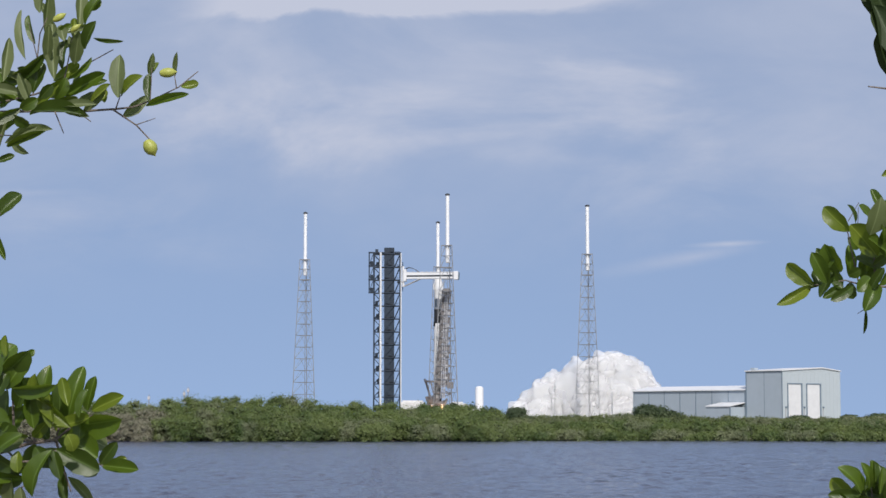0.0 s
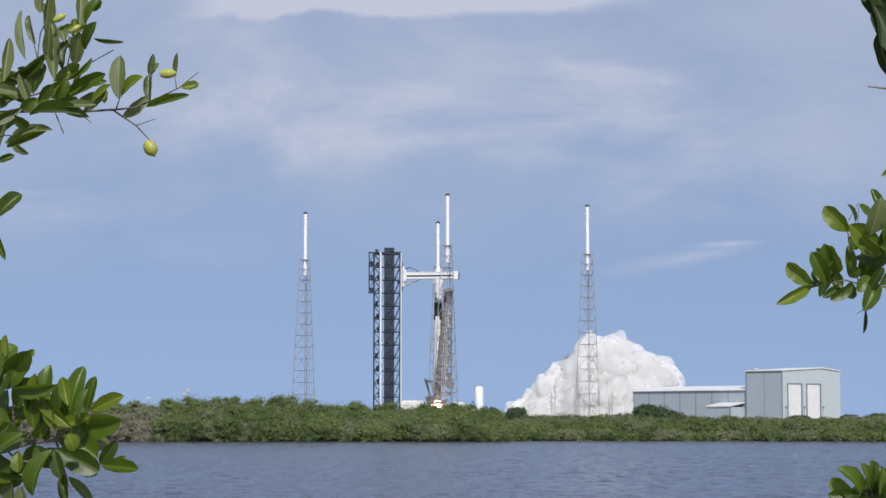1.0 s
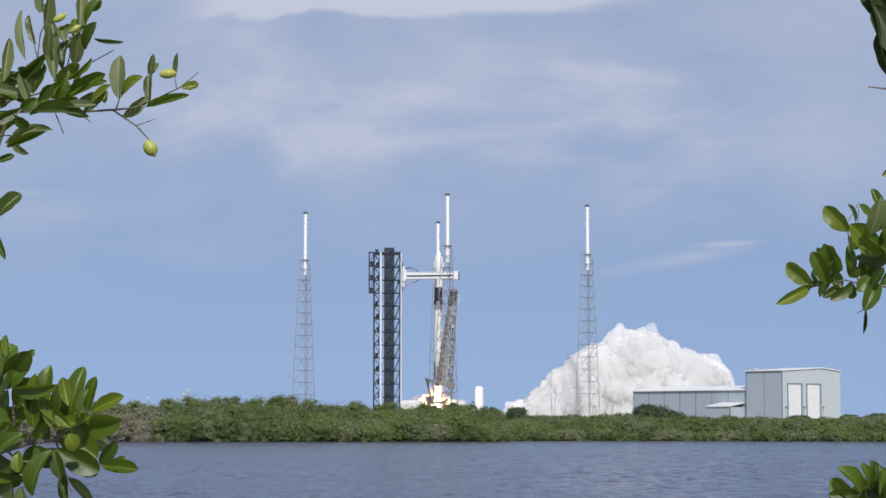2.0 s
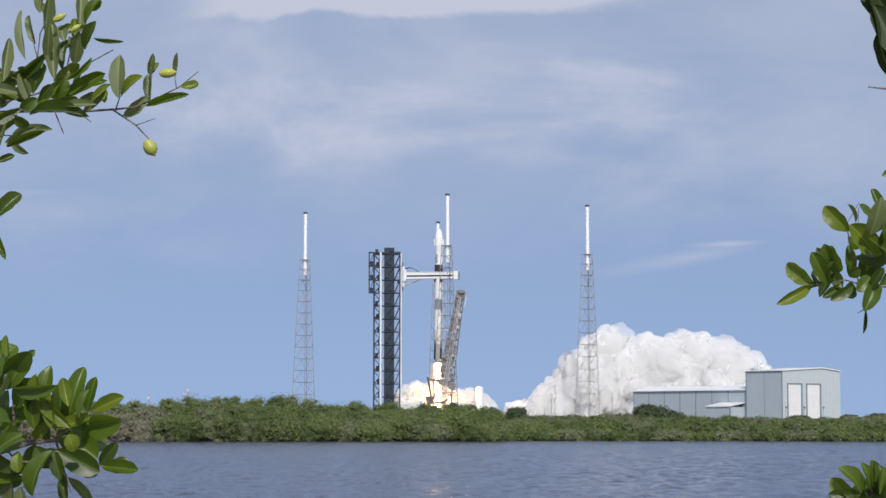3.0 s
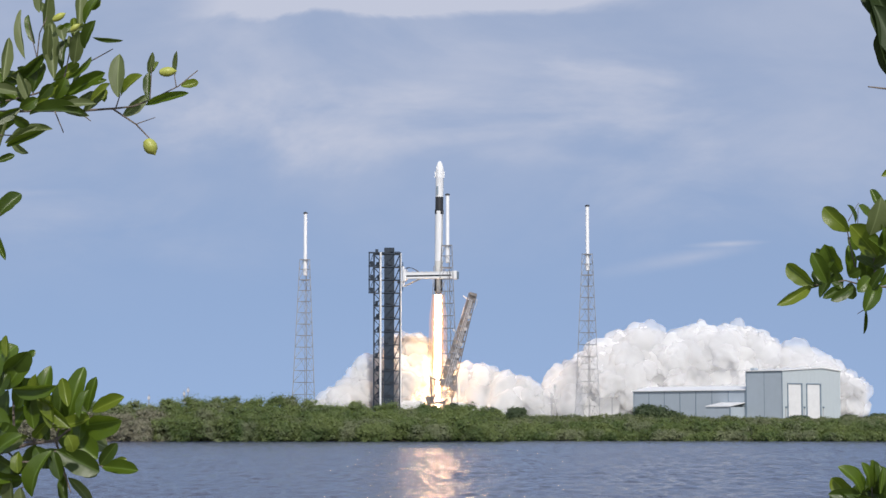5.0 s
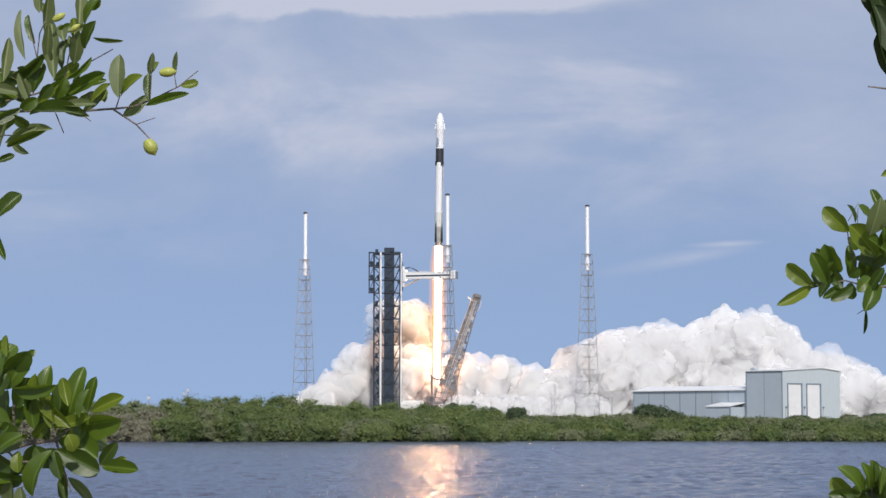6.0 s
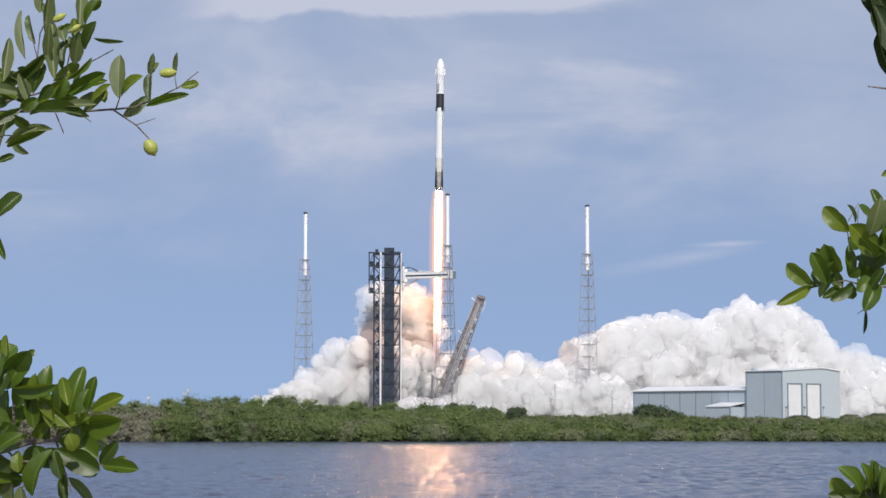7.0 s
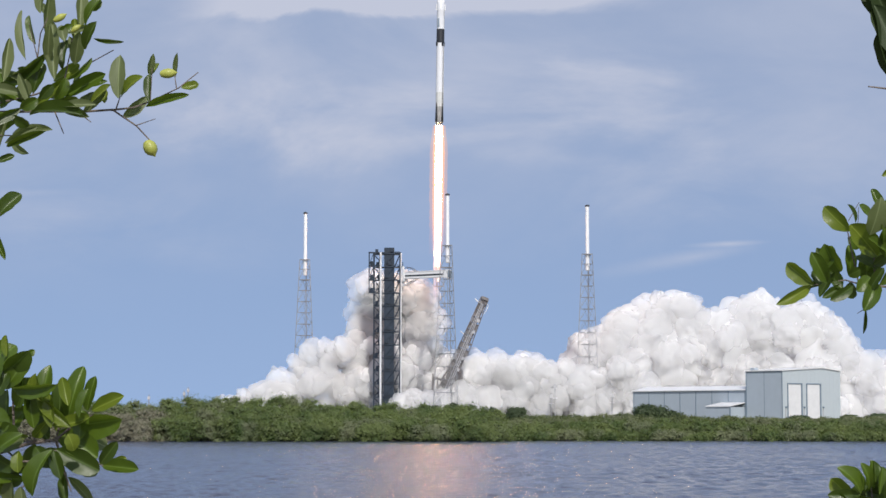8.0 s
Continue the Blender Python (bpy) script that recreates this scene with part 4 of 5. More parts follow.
twig(b, [(0.190, 0.000, 0.004), (0.219, 0.009, -0.015), (0.239, 0.003, -0.036)], 1.31, 0.87)
twig(b, [(0.220, 0.000, -0.016), (0.244, 0.008, -0.006)], 0.76, 0.44)
twig(b, [(0.114, 0.000, 0.003), (0.128, -0.008, -0.028)], 0.98, 0.65)
twig(b, [(0.146, 0.000, 0.000), (0.162, -0.001, -0.012)], 0.98, 0.65)
twig(b, [(0.029, 0.000, 0.010), (0.089, -0.005, 0.023), (0.124, 0.001, 0.037), (0.153, 0.002, 0.063), (0.191, -0.010, 0.081)], 1.42, 0.65)
twig(b, [(0.086, 0.000, 0.024), (0.095, -0.006, 0.103), (0.104, -0.004, 0.125)], 1.09, 0.54)
twig(b, [(0.125, 0.000, 0.037), (0.132, 0.008, 0.083), (0.137, 0.005, 0.112)], 0.98, 0.54)
twig(b, [(0.094, 0.000, 0.059), (0.080, -0.007, 0.117)], 0.87, 0.44)
twig(b, [(0.272, 0.000, 0.033), (0.268, 0.006, 0.053)], 0.82, 0.54)
twig(b, [(0.238, 0.000, 0.015), (0.241, -0.007, 0.058)], 0.87, 0.54)
twig(b, [(0.194, 0.000, 0.006), (0.199, 0.002, 0.023)], 0.98, 0.65)
twig(b, [(0.030, 0.000, -0.029), (0.068, -0.007, -0.031)], 0.98, 0.65)
leaf(b, (0.083, -0.035, 0.063), (0.073, -0.019, 0.131), 0.0123, -22, "p")
leaf(b, (0.051, -0.020, 0.037), (0.054, -0.001, 0.098), 0.0152, 28, "p")
leaf(b, (0.116, -0.015, 0.041), (0.108, 0.009, 0.122), 0.0203, 2, "p")
leaf(b, (0.098, 0.012, 0.106), (0.107, -0.006, 0.161), 0.0160, 33, "p")
leaf(b, (0.142, 0.013, 0.112), (0.140, 0.030, 0.170), 0.0174, 29, "p")
leaf(b, (0.155, -0.014, 0.112), (0.177, -0.022, 0.148), 0.0131, -25, "g")
leaf(b, (0.157, -0.025, 0.079), (0.174, -0.042, 0.112), 0.0152, -15, "d")
leaf(b, (0.138, 0.007, 0.065), (0.147, -0.014, 0.105), 0.0182, 13, "p")
leaf(b, (0.165, -0.011, 0.096), (0.206, -0.021, 0.090), 0.0058, 24, "d")
leaf(b, (0.128, -0.001, 0.022), (0.182, -0.015, 0.049), 0.0182, -1, "g")
leaf(b, (0.047, 0.014, 0.045), (0.104, -0.013, 0.076), 0.0160, 36, "d")
leaf(b, (0.121, -0.033, 0.099), (0.140, -0.030, 0.110), 0.0109, 26, "g")
leaf(b, (0.202, -0.034, 0.014), (0.202, -0.024, 0.072), 0.0218, -10, "p")
leaf(b, (0.200, 0.005, 0.022), (0.230, -0.013, 0.046), 0.0174, -34, "y")
leaf(b, (0.240, -0.022, 0.011), (0.239, -0.011, 0.050), 0.0116, -23, "d")
leaf(b, (0.199, 0.018, -0.003), (0.230, 0.030, 0.027), 0.0167, 33, "p")
leaf(b, (0.234, -0.011, 0.007), (0.291, -0.022, 0.021), 0.0109, 1, "g")
leaf(b, (0.233, 0.019, 0.054), (0.240, 0.008, 0.080), 0.0094, 18, "p")
leaf(b, (0.234, 0.021, 0.052), (0.245, 0.025, 0.070), 0.0116, -35, "y")
leaf(b, (0.266, 0.031, 0.053), (0.270, 0.018, 0.083), 0.0073, -12, "p")
leaf(b, (0.277, 0.008, 0.035), (0.299, 0.014, 0.041), 0.0123, -12, "y")
leaf(b, (0.148, 0.030, 0.011), (0.176, 0.029, 0.028), 0.0138, -14, "d")
leaf(b, (0.085, -0.013, -0.005), (0.158, -0.037, -0.009), 0.0189, -32, "d")
leaf(b, (0.064, -0.025, -0.007), (0.087, -0.022, -0.019), 0.0160, 37, "d")
leaf(b, (0.064, -0.024, -0.040), (0.089, -0.036, -0.058), 0.0123, 36, "p")
leaf(b, (0.041, 0.002, -0.048), (0.054, -0.005, -0.004), 0.0174, -19, "p")
leaf(b, (0.038, 0.007, -0.064), (0.061, 0.012, -0.054), 0.0094, -3, "d")
leaf(b, (0.118, -0.005, 0.007), (0.151, -0.019, 0.010), 0.0094, 31, "d")
leaf(b, (0.076, -0.033, 0.001), (0.099, -0.035, 0.013), 0.0160, 25, "g")
leaf(b, (0.133, -0.026, 0.039), (0.165, -0.021, 0.069), 0.0080, 34, "g")
leaf(b, (0.122, 0.009, 0.058), (0.126, 0.016, 0.099), 0.0138, -29, "d")
leaf(b, (0.072, -0.005, 0.017), (0.079, -0.015, 0.042), 0.0203, 26, "p")
leaf(b, (0.117, -0.014, 0.015), (0.132, -0.018, 0.043), 0.0160, 37, "g")
leaf(b, (0.029, 0.025, 0.025), (0.059, 0.038, 0.051), 0.0174, -3, "g")
leaf(b, (0.086, -0.001, 0.026), (0.098, 0.004, 0.066), 0.0189, -1, "d")
leaf(b, (0.164, -0.015, 0.011), (0.190, -0.020, 0.034), 0.0109, -26, "y")
leaf(b, (0.139, -0.009, 0.006), (0.165, 0.003, 0.028), 0.0131, 34, "p")
leaf(b, (0.042, 0.009, 0.007), (0.063, 0.007, 0.027), 0.0145, -12, "g")
leaf(b, (0.101, -0.029, 0.014), (0.118, -0.035, 0.031), 0.0145, 21, "d")
leaf(b, (0.034, 0.026, 0.064), (0.045, 0.020, 0.033), 0.0189, 21, "g")
leaf(b, (0.062, 0.019, -0.008), (0.034, 0.022, -0.026), 0.0116, 12, "g")
leaf(b, (0.101, 0.018, 0.130), (0.090, 0.014, 0.148), 0.0102, 15, "p")
leaf(b, (0.162, -0.015, 0.131), (0.175, -0.017, 0.145), 0.0102, 20, "g")
leaf(b, (0.085, 0.013, 0.039), (0.064, 0.006, 0.060), 0.0131, 33, "d")
leaf(b, (0.137, 0.011, 0.031), (0.151, 0.010, 0.061), 0.0102, -37, "d")
leaf(b, (0.181, 0.003, 0.030), (0.179, -0.001, 0.013), 0.0087, 13, "y")
leaf(b, (0.079, -0.003, 0.011), (0.041, 0.006, 0.039), 0.0154, 11, "g")
leaf(b, (0.132, 0.021, 0.040), (0.180, 0.011, 0.044), 0.0106, 10, "g")
leaf(b, (0.144, 0.017, 0.072), (0.127, 0.024, 0.105), 0.0116, -11, "p")
leaf(b, (0.043, 0.024, -0.011), (-0.010, 0.036, 0.008), 0.0159, 14, "g")
leaf(b, (0.106, 0.033, 0.047), (0.137, 0.046, 0.072), 0.0152, 1, "y")
leaf(b, (0.151, 0.002, 0.002), (0.184, -0.013, 0.031), 0.0112, 25, "p")
leaf(b, (0.141, 0.031, 0.099), (0.095, 0.026, 0.081), 0.0113, 14, "p")
leaf(b, (0.057, 0.015, -0.026), (0.108, 0.022, -0.019), 0.0137, -24, "p")
leaf(b, (0.101, 0.020, 0.024), (0.135, 0.019, 0.037), 0.0142, 12, "p")
leaf(b, (0.051, -0.005, 0.009), (0.030, -0.004, 0.047), 0.0110, 20, "d")
leaf(b, (0.086, 0.010, 0.092), (0.076, 0.014, 0.131), 0.0125, -35, "g")
leaf(b, (0.056, -0.024, -0.043), (0.099, -0.030, -0.022), 0.0110, 11, "p")
leaf(b, (0.079, -0.020, 0.021), (0.026, -0.015, 0.032), 0.0138, 9, "p")
leaf(b, (0.128, -0.032, 0.004), (0.175, -0.037, 0.005), 0.0117, -20, "p")
leaf(b, (0.126, -0.031, 0.109), (0.133, -0.040, 0.086), 0.0135, -13, "p")
leaf(b, (0.075, -0.022, 0.003), (0.038, -0.037, -0.018), 0.0144, -35, "d")
leaf(b, (0.088, -0.002, 0.008), (0.129, -0.012, 0.041), 0.0128, 8, "y")
leaf(b, (0.083, 0.006, 0.038), (0.041, -0.008, 0.052), 0.0122, 30, "p")
leaf(b, (0.100, -0.035, 0.124), (0.101, -0.041, 0.161), 0.0141, -16, "p")
leaf(b, (0.052, -0.006, -0.001), (0.035, -0.018, -0.023), 0.0140, 25, "g")
leaf(b, (0.118, -0.009, 0.013), (0.165, -0.031, -0.010), 0.0152, 8, "p")
leaf(b, (0.088, -0.028, 0.008), (0.073, -0.030, 0.047), 0.0118, -12, "p")
leaf(b, (0.139, 0.006, 0.094), (0.135, 0.015, 0.127), 0.0128, 24, "y")
leaf(b, (0.047, -0.006, -0.013), (0.007, 0.003, 0.010), 0.0133, 10, "d")
leaf(b, (0.106, -0.009, 0.064), (0.111, -0.028, 0.111), 0.0139, 7, "p")
leaf(b, (0.103, 0.004, 0.012), (0.141, 0.017, 0.022), 0.0157, 35, "d")
leaf(b, (0.115, 0.008, 0.110), (0.163, -0.002, 0.116), 0.0103, 29, "p")
leaf(b, (0.061, -0.035, -0.049), (0.115, -0.057, -0.032), 0.0100, 5, "d")
fruit(b, (0.122, -0.020, 0.121), 0.0182, 0.0094, -30)
fruit(b, (0.143, -0.020, 0.107), 0.0152, 0.0080, -35)
fruit(b, (0.117, -0.020, 0.007), 0.0182, 0.0109, 0)
fruit(b, (0.263, -0.020, 0.049), 0.0211, 0.0131, -5)
fruit(b, (0.242, -0.020, -0.048), 0.0218, 0.0182, 60)
fruit(b, (0.069, -0.020, -0.035), 0.0109, 0.0080, 30)
SWAYING.append(b)
limb(SHRUB_LEFT, (0, 0, 3.10), (0.358, 0.000, 3.222))
b = branch(SHRUB_LEFT, (0.358, 0.000, 3.222), "single dark green leaf twig", [(0.000, 0.000, 0.000), (0.027, 0.002, 0.018), (0.044, -0.007, 0.029)], 1.31, 0.84)
leaf(b, (0.035, 0.009, 0.025), (0.064, 0.020, 0.056), 0.0201, -9, "d")
leaf(b, (0.029, -0.005, 0.017), (0.054, -0.020, -0.030), 0.0094, -15, "g")
leaf(b, (0.013, 0.033, 0.017), (0.034, 0.026, 0.052), 0.0147, 35, "g")
SWAYING.append(b)
limb(SHRUB_LEFT, (0, 0, 2.83), (0.446, -0.400, 2.947))
b = branch(SHRUB_LEFT, (0.446, -0.400, 2.947), "glossy green leafy branch over the water", [(0.000, 0.000, 0.000), (0.039, 0.008, 0.014), (0.075, 0.002, 0.025), (0.105, -0.005, 0.029), (0.118, 0.010, 0.042)], 2.42, 1.32)
twig(b, [(0.000, 0.000, 0.000), (0.041, -0.000, 0.006), (0.082, -0.002, 0.007), (0.105, -0.004, 0.018)], 1.54, 0.88)
twig(b, [(0.055, 0.000, 0.017), (0.067, 0.010, 0.002)], 1.14, 0.79)
twig(b, [(0.104, 0.000, 0.029), (0.114, -0.000, -0.006), (0.121, -0.004, -0.024)], 1.32, 0.70)
twig(b, [(0.061, 0.000, 0.020), (0.059, -0.001, 0.082), (0.058, -0.008, 0.099)], 1.41, 0.88)
twig(b, [(0.081, 0.000, 0.025), (0.084, 0.002, 0.058)], 1.14, 0.79)
twig(b, [(0.104, 0.000, 0.029), (0.109, -0.001, 0.049)], 1.23, 0.88)
twig(b, [(0.119, 0.000, 0.042), (0.143, -0.004, 0.055)], 1.06, 0.70)
twig(b, [(0.122, 0.000, 0.017), (0.152, 0.006, 0.002)], 1.14, 0.79)
twig(b, [(0.065, 0.000, -0.023), (0.081, 0.006, -0.012)], 0.88, 0.53)
leaf(b, (0.059, -0.034, 0.114), (0.058, -0.035, 0.136), 0.0084, -17, "y")
leaf(b, (0.032, 0.030, 0.099), (0.054, 0.037, 0.128), 0.0259, -19, "g")
leaf(b, (0.050, -0.016, 0.094), (0.081, -0.031, 0.120), 0.0248, 37, "d")
leaf(b, (0.055, -0.015, 0.081), (0.078, -0.014, 0.115), 0.0203, -1, "g")
leaf(b, (0.068, 0.010, 0.115), (0.079, 0.010, 0.122), 0.0079, 18, "g")
leaf(b, (0.048, -0.027, 0.072), (0.058, -0.022, 0.099), 0.0169, -15, "d")
leaf(b, (0.063, 0.002, 0.062), (0.078, -0.005, 0.093), 0.0203, -15, "g")
leaf(b, (0.090, 0.002, 0.053), (0.098, -0.004, 0.106), 0.0191, -10, "g")
leaf(b, (0.049, 0.017, 0.045), (0.050, 0.017, 0.081), 0.0180, -35, "d")
leaf(b, (0.079, -0.017, 0.048), (0.088, -0.022, 0.085), 0.0169, 31, "d")
leaf(b, (0.085, 0.027, 0.032), (0.094, 0.025, 0.076), 0.0169, -36, "g")
leaf(b, (0.104, 0.019, 0.045), (0.106, 0.014, 0.089), 0.0191, 5, "d")
leaf(b, (0.113, 0.015, 0.048), (0.129, 0.017, 0.105), 0.0191, -1, "g")
leaf(b, (0.131, 0.029, 0.059), (0.141, 0.022, 0.095), 0.0129, -8, "g")
leaf(b, (0.137, 0.025, 0.059), (0.172, 0.013, 0.074), 0.0158, -15, "y")
leaf(b, (0.113, 0.023, 0.042), (0.172, -0.002, 0.050), 0.0281, 25, "g")
leaf(b, (0.104, 0.014, 0.037), (0.146, 0.007, 0.010), 0.0293, -16, "g")
leaf(b, (0.117, 0.020, 0.036), (0.153, 0.031, 0.020), 0.0236, -27, "p")
leaf(b, (0.105, -0.002, 0.019), (0.150, -0.003, -0.003), 0.0248, 0, "d")
leaf(b, (0.152, -0.012, 0.004), (0.171, -0.023, 0.027), 0.0135, 6, "d")
leaf(b, (0.148, 0.022, 0.002), (0.189, 0.005, -0.002), 0.0158, -20, "g")
leaf(b, (0.154, 0.022, 0.002), (0.173, 0.026, 0.010), 0.0101, 12, "y")
leaf(b, (0.106, -0.033, 0.019), (0.086, -0.027, -0.028), 0.0236, 36, "g")
leaf(b, (0.075, 0.035, 0.024), (0.068, 0.038, -0.004), 0.0248, -34, "d")
leaf(b, (0.110, 0.024, -0.005), (0.113, 0.014, -0.036), 0.0118, 11, "d")
leaf(b, (0.111, 0.032, -0.010), (0.138, 0.036, -0.040), 0.0113, -27, "p")
leaf(b, (0.070, -0.015, -0.001), (0.040, -0.006, 0.014), 0.0180, -26, "d")
leaf(b, (0.070, 0.008, -0.011), (0.047, 0.004, -0.012), 0.0169, -25, "d")
leaf(b, (0.058, 0.009, -0.043), (0.060, -0.007, -0.010), 0.0180, -29, "p")
leaf(b, (0.046, -0.009, 0.022), (0.075, -0.021, 0.027), 0.0236, -33, "p")
leaf(b, (0.095, 0.005, 0.028), (0.079, 0.009, 0.053), 0.0158, 28, "d")
leaf(b, (0.076, -0.026, -0.044), (0.074, -0.029, -0.018), 0.0146, -14, "p")
leaf(b, (0.103, 0.007, 0.038), (0.108, 0.006, 0.053), 0.0113, 33, "y")
leaf(b, (0.068, -0.009, 0.030), (0.045, -0.022, 0.042), 0.0203, 14, "d")
leaf(b, (0.114, -0.024, -0.011), (0.106, -0.023, 0.018), 0.0146, 0, "d")
leaf(b, (0.127, 0.029, 0.013), (0.141, 0.028, -0.009), 0.0203, 9, "d")
leaf(b, (0.046, -0.017, 0.064), (0.049, -0.018, 0.035), 0.0225, -18, "g")
leaf(b, (0.054, 0.018, 0.035), (0.066, 0.016, 0.058), 0.0191, -27, "g")
leaf(b, (0.085, -0.019, 0.041), (0.080, -0.025, 0.075), 0.0158, 17, "g")
leaf(b, (0.120, -0.022, 0.064), (0.113, -0.019, 0.093), 0.0124, 11, "y")
leaf(b, (0.133, -0.029, 0.052), (0.142, -0.027, 0.081), 0.0113, -31, "g")
leaf(b, (0.104, -0.026, 0.041), (0.102, -0.026, 0.075), 0.0135, -19, "y")
leaf(b, (0.082, 0.026, 0.017), (0.106, 0.024, -0.001), 0.0169, -13, "d")
leaf(b, (0.048, 0.021, -0.024), (0.039, 0.008, -0.000), 0.0203, 17, "d")
leaf(b, (0.128, -0.031, 0.018), (0.123, -0.038, 0.035), 0.0169, 34, "y")
leaf(b, (0.073, 0.013, 0.033), (0.035, -0.000, 0.035), 0.0150, -29, "y")
leaf(b, (0.039, 0.033, 0.058), (0.071, 0.035, 0.061), 0.0174, 24, "d")
leaf(b, (0.124, -0.025, 0.042), (0.089, -0.024, 0.072), 0.0136, -11, "y")
leaf(b, (0.069, -0.018, 0.018), (0.070, -0.023, -0.004), 0.0132, 8, "y")
leaf(b, (0.102, -0.011, 0.043), (0.142, -0.018, 0.052), 0.0142, -27, "y")
leaf(b, (0.035, 0.023, 0.107), (0.044, 0.025, 0.134), 0.0148, 23, "g")
leaf(b, (0.129, -0.005, 0.029), (0.131, 0.002, 0.059), 0.0175, 1, "g")
leaf(b, (0.038, 0.006, -0.013), (0.057, 0.006, -0.029), 0.0132, 18, "y")
leaf(b, (0.093, -0.007, 0.058), (0.087, -0.024, 0.097), 0.0184, -35, "y")
leaf(b, (0.063, -0.021, 0.082), (0.112, -0.042, 0.085), 0.0157, 29, "g")
leaf(b, (0.083, -0.001, 0.012), (0.111, 0.003, 0.013), 0.0150, -37, "g")
leaf(b, (0.071, -0.002, -0.011), (0.021, 0.010, -0.013), 0.0126, 9, "g")
leaf(b, (0.067, -0.005, 0.079), (0.070, -0.008, 0.111), 0.0171, -30, "g")
leaf(b, (0.053, -0.024, 0.047), (0.028, -0.036, 0.035), 0.0113, -9, "g")
leaf(b, (0.098, -0.008, 0.050), (0.081, -0.002, 0.032), 0.0124, -26, "y")
leaf(b, (0.043, -0.017, 0.012), (0.075, -0.028, 0.035), 0.0161, -25, "g")
leaf(b, (0.086, -0.015, 0.022), (0.104, -0.023, 0.001), 0.0168, -1, "d")
leaf(b, (0.049, -0.033, 0.086), (0.051, -0.024, 0.117), 0.0152, -9, "g")
leaf(b, (0.087, 0.031, 0.048), (0.116, 0.034, 0.075), 0.0173, 13, "g")
leaf(b, (0.081, -0.002, 0.001), (0.044, 0.009, 0.002), 0.0113, -29, "d")
SWAYING.append(b)
limb(SHRUB_RIGHT, (0, 0, 3.04), (-0.358, 0.100, 3.158))
b = branch(SHRUB_RIGHT, (-0.358, 0.100, 3.158), "glossy rounded green leaves on a grey twig", [(0.000, 0.000, 0.000), (-0.034, 0.003, 0.002), (-0.057, -0.004, 0.003), (-0.076, 0.004, 0.006), (-0.093, 0.005, 0.011), (-0.134, -0.007, 0.004)], 1.78, 0.73)
twig(b, [(-0.077, 0.000, 0.006), (-0.086, -0.006, 0.043), (-0.092, -0.009, 0.071)], 1.15, 0.73)
twig(b, [(-0.057, 0.000, 0.004), (-0.059, -0.005, 0.050), (-0.064, -0.008, 0.071)], 1.36, 0.84)
twig(b, [(-0.021, 0.000, 0.005), (-0.042, -0.002, 0.050), (-0.042, 0.009, 0.080)], 1.36, 0.84)
twig(b, [(-0.089, 0.000, 0.084), (-0.076, -0.003, 0.107)], 0.52, 0.37)
twig(b, [(-0.077, 0.000, 0.082), (-0.077, -0.004, 0.101)], 0.52, 0.37)
twig(b, [(-0.070, 0.000, -0.025), (-0.080, -0.001, -0.031)], 0.52, 0.37)
twig(b, [(-0.112, 0.000, 0.008), (-0.118, -0.004, 0.029)], 0.84, 0.52)
leaf(b, (-0.084, 0.016, 0.073), (-0.115, 0.021, 0.104), 0.0228, -25, "y")
leaf(b, (-0.084, -0.018, 0.080), (-0.093, -0.016, 0.103), 0.0060, 33, "d")
leaf(b, (-0.058, 0.010, 0.088), (-0.074, 0.007, 0.105), 0.0134, 36, "g")
leaf(b, (-0.070, -0.035, 0.064), (-0.060, -0.056, 0.108), 0.0308, 21, "p")
leaf(b, (-0.055, -0.006, 0.040), (-0.093, -0.030, 0.077), 0.0295, 3, "y")
leaf(b, (-0.063, 0.034, 0.007), (-0.055, 0.031, 0.056), 0.0228, -11, "d")
leaf(b, (-0.053, -0.028, 0.052), (-0.056, -0.041, 0.080), 0.0147, 30, "g")
leaf(b, (-0.132, -0.001, 0.004), (-0.164, 0.012, 0.032), 0.0214, -33, "y")
leaf(b, (-0.140, -0.018, 0.002), (-0.186, -0.040, -0.022), 0.0141, -7, "y")
leaf(b, (-0.122, -0.031, 0.005), (-0.143, -0.043, 0.042), 0.0188, -7, "g")
leaf(b, (-0.102, -0.014, 0.020), (-0.125, -0.032, 0.053), 0.0241, -35, "g")
leaf(b, (-0.081, 0.033, 0.016), (-0.086, 0.019, 0.056), 0.0141, 0, "g")
leaf(b, (-0.127, -0.007, -0.011), (-0.109, -0.009, 0.023), 0.0147, -31, "d")
leaf(b, (-0.099, -0.013, 0.003), (-0.127, -0.025, -0.013), 0.0114, 3, "d")
leaf(b, (-0.082, 0.029, 0.010), (-0.079, 0.030, -0.011), 0.0161, 27, "d")
leaf(b, (-0.060, -0.020, 0.007), (-0.079, -0.039, -0.030), 0.0201, 3, "g")
leaf(b, (-0.070, -0.001, -0.024), (-0.073, -0.001, -0.056), 0.0047, -9, "d")
leaf(b, (-0.050, 0.009, 0.005), (-0.035, 0.012, 0.026), 0.0147, 31, "g")
leaf(b, (-0.093, -0.013, 0.016), (-0.078, -0.015, 0.023), 0.0147, 24, "d")
leaf(b, (-0.048, -0.019, 0.038), (-0.043, -0.036, 0.077), 0.0228, -14, "g")
leaf(b, (-0.053, -0.029, 0.137), (-0.040, -0.026, 0.147), 0.0094, 24, "y")
leaf(b, (-0.114, -0.013, 0.007), (-0.102, -0.019, -0.001), 0.0101, -31, "d")
leaf(b, (-0.136, -0.018, 0.022), (-0.130, -0.027, 0.003), 0.0147, -5, "d")
leaf(b, (-0.143, 0.005, 0.000), (-0.120, -0.002, 0.007), 0.0094, -33, "d")
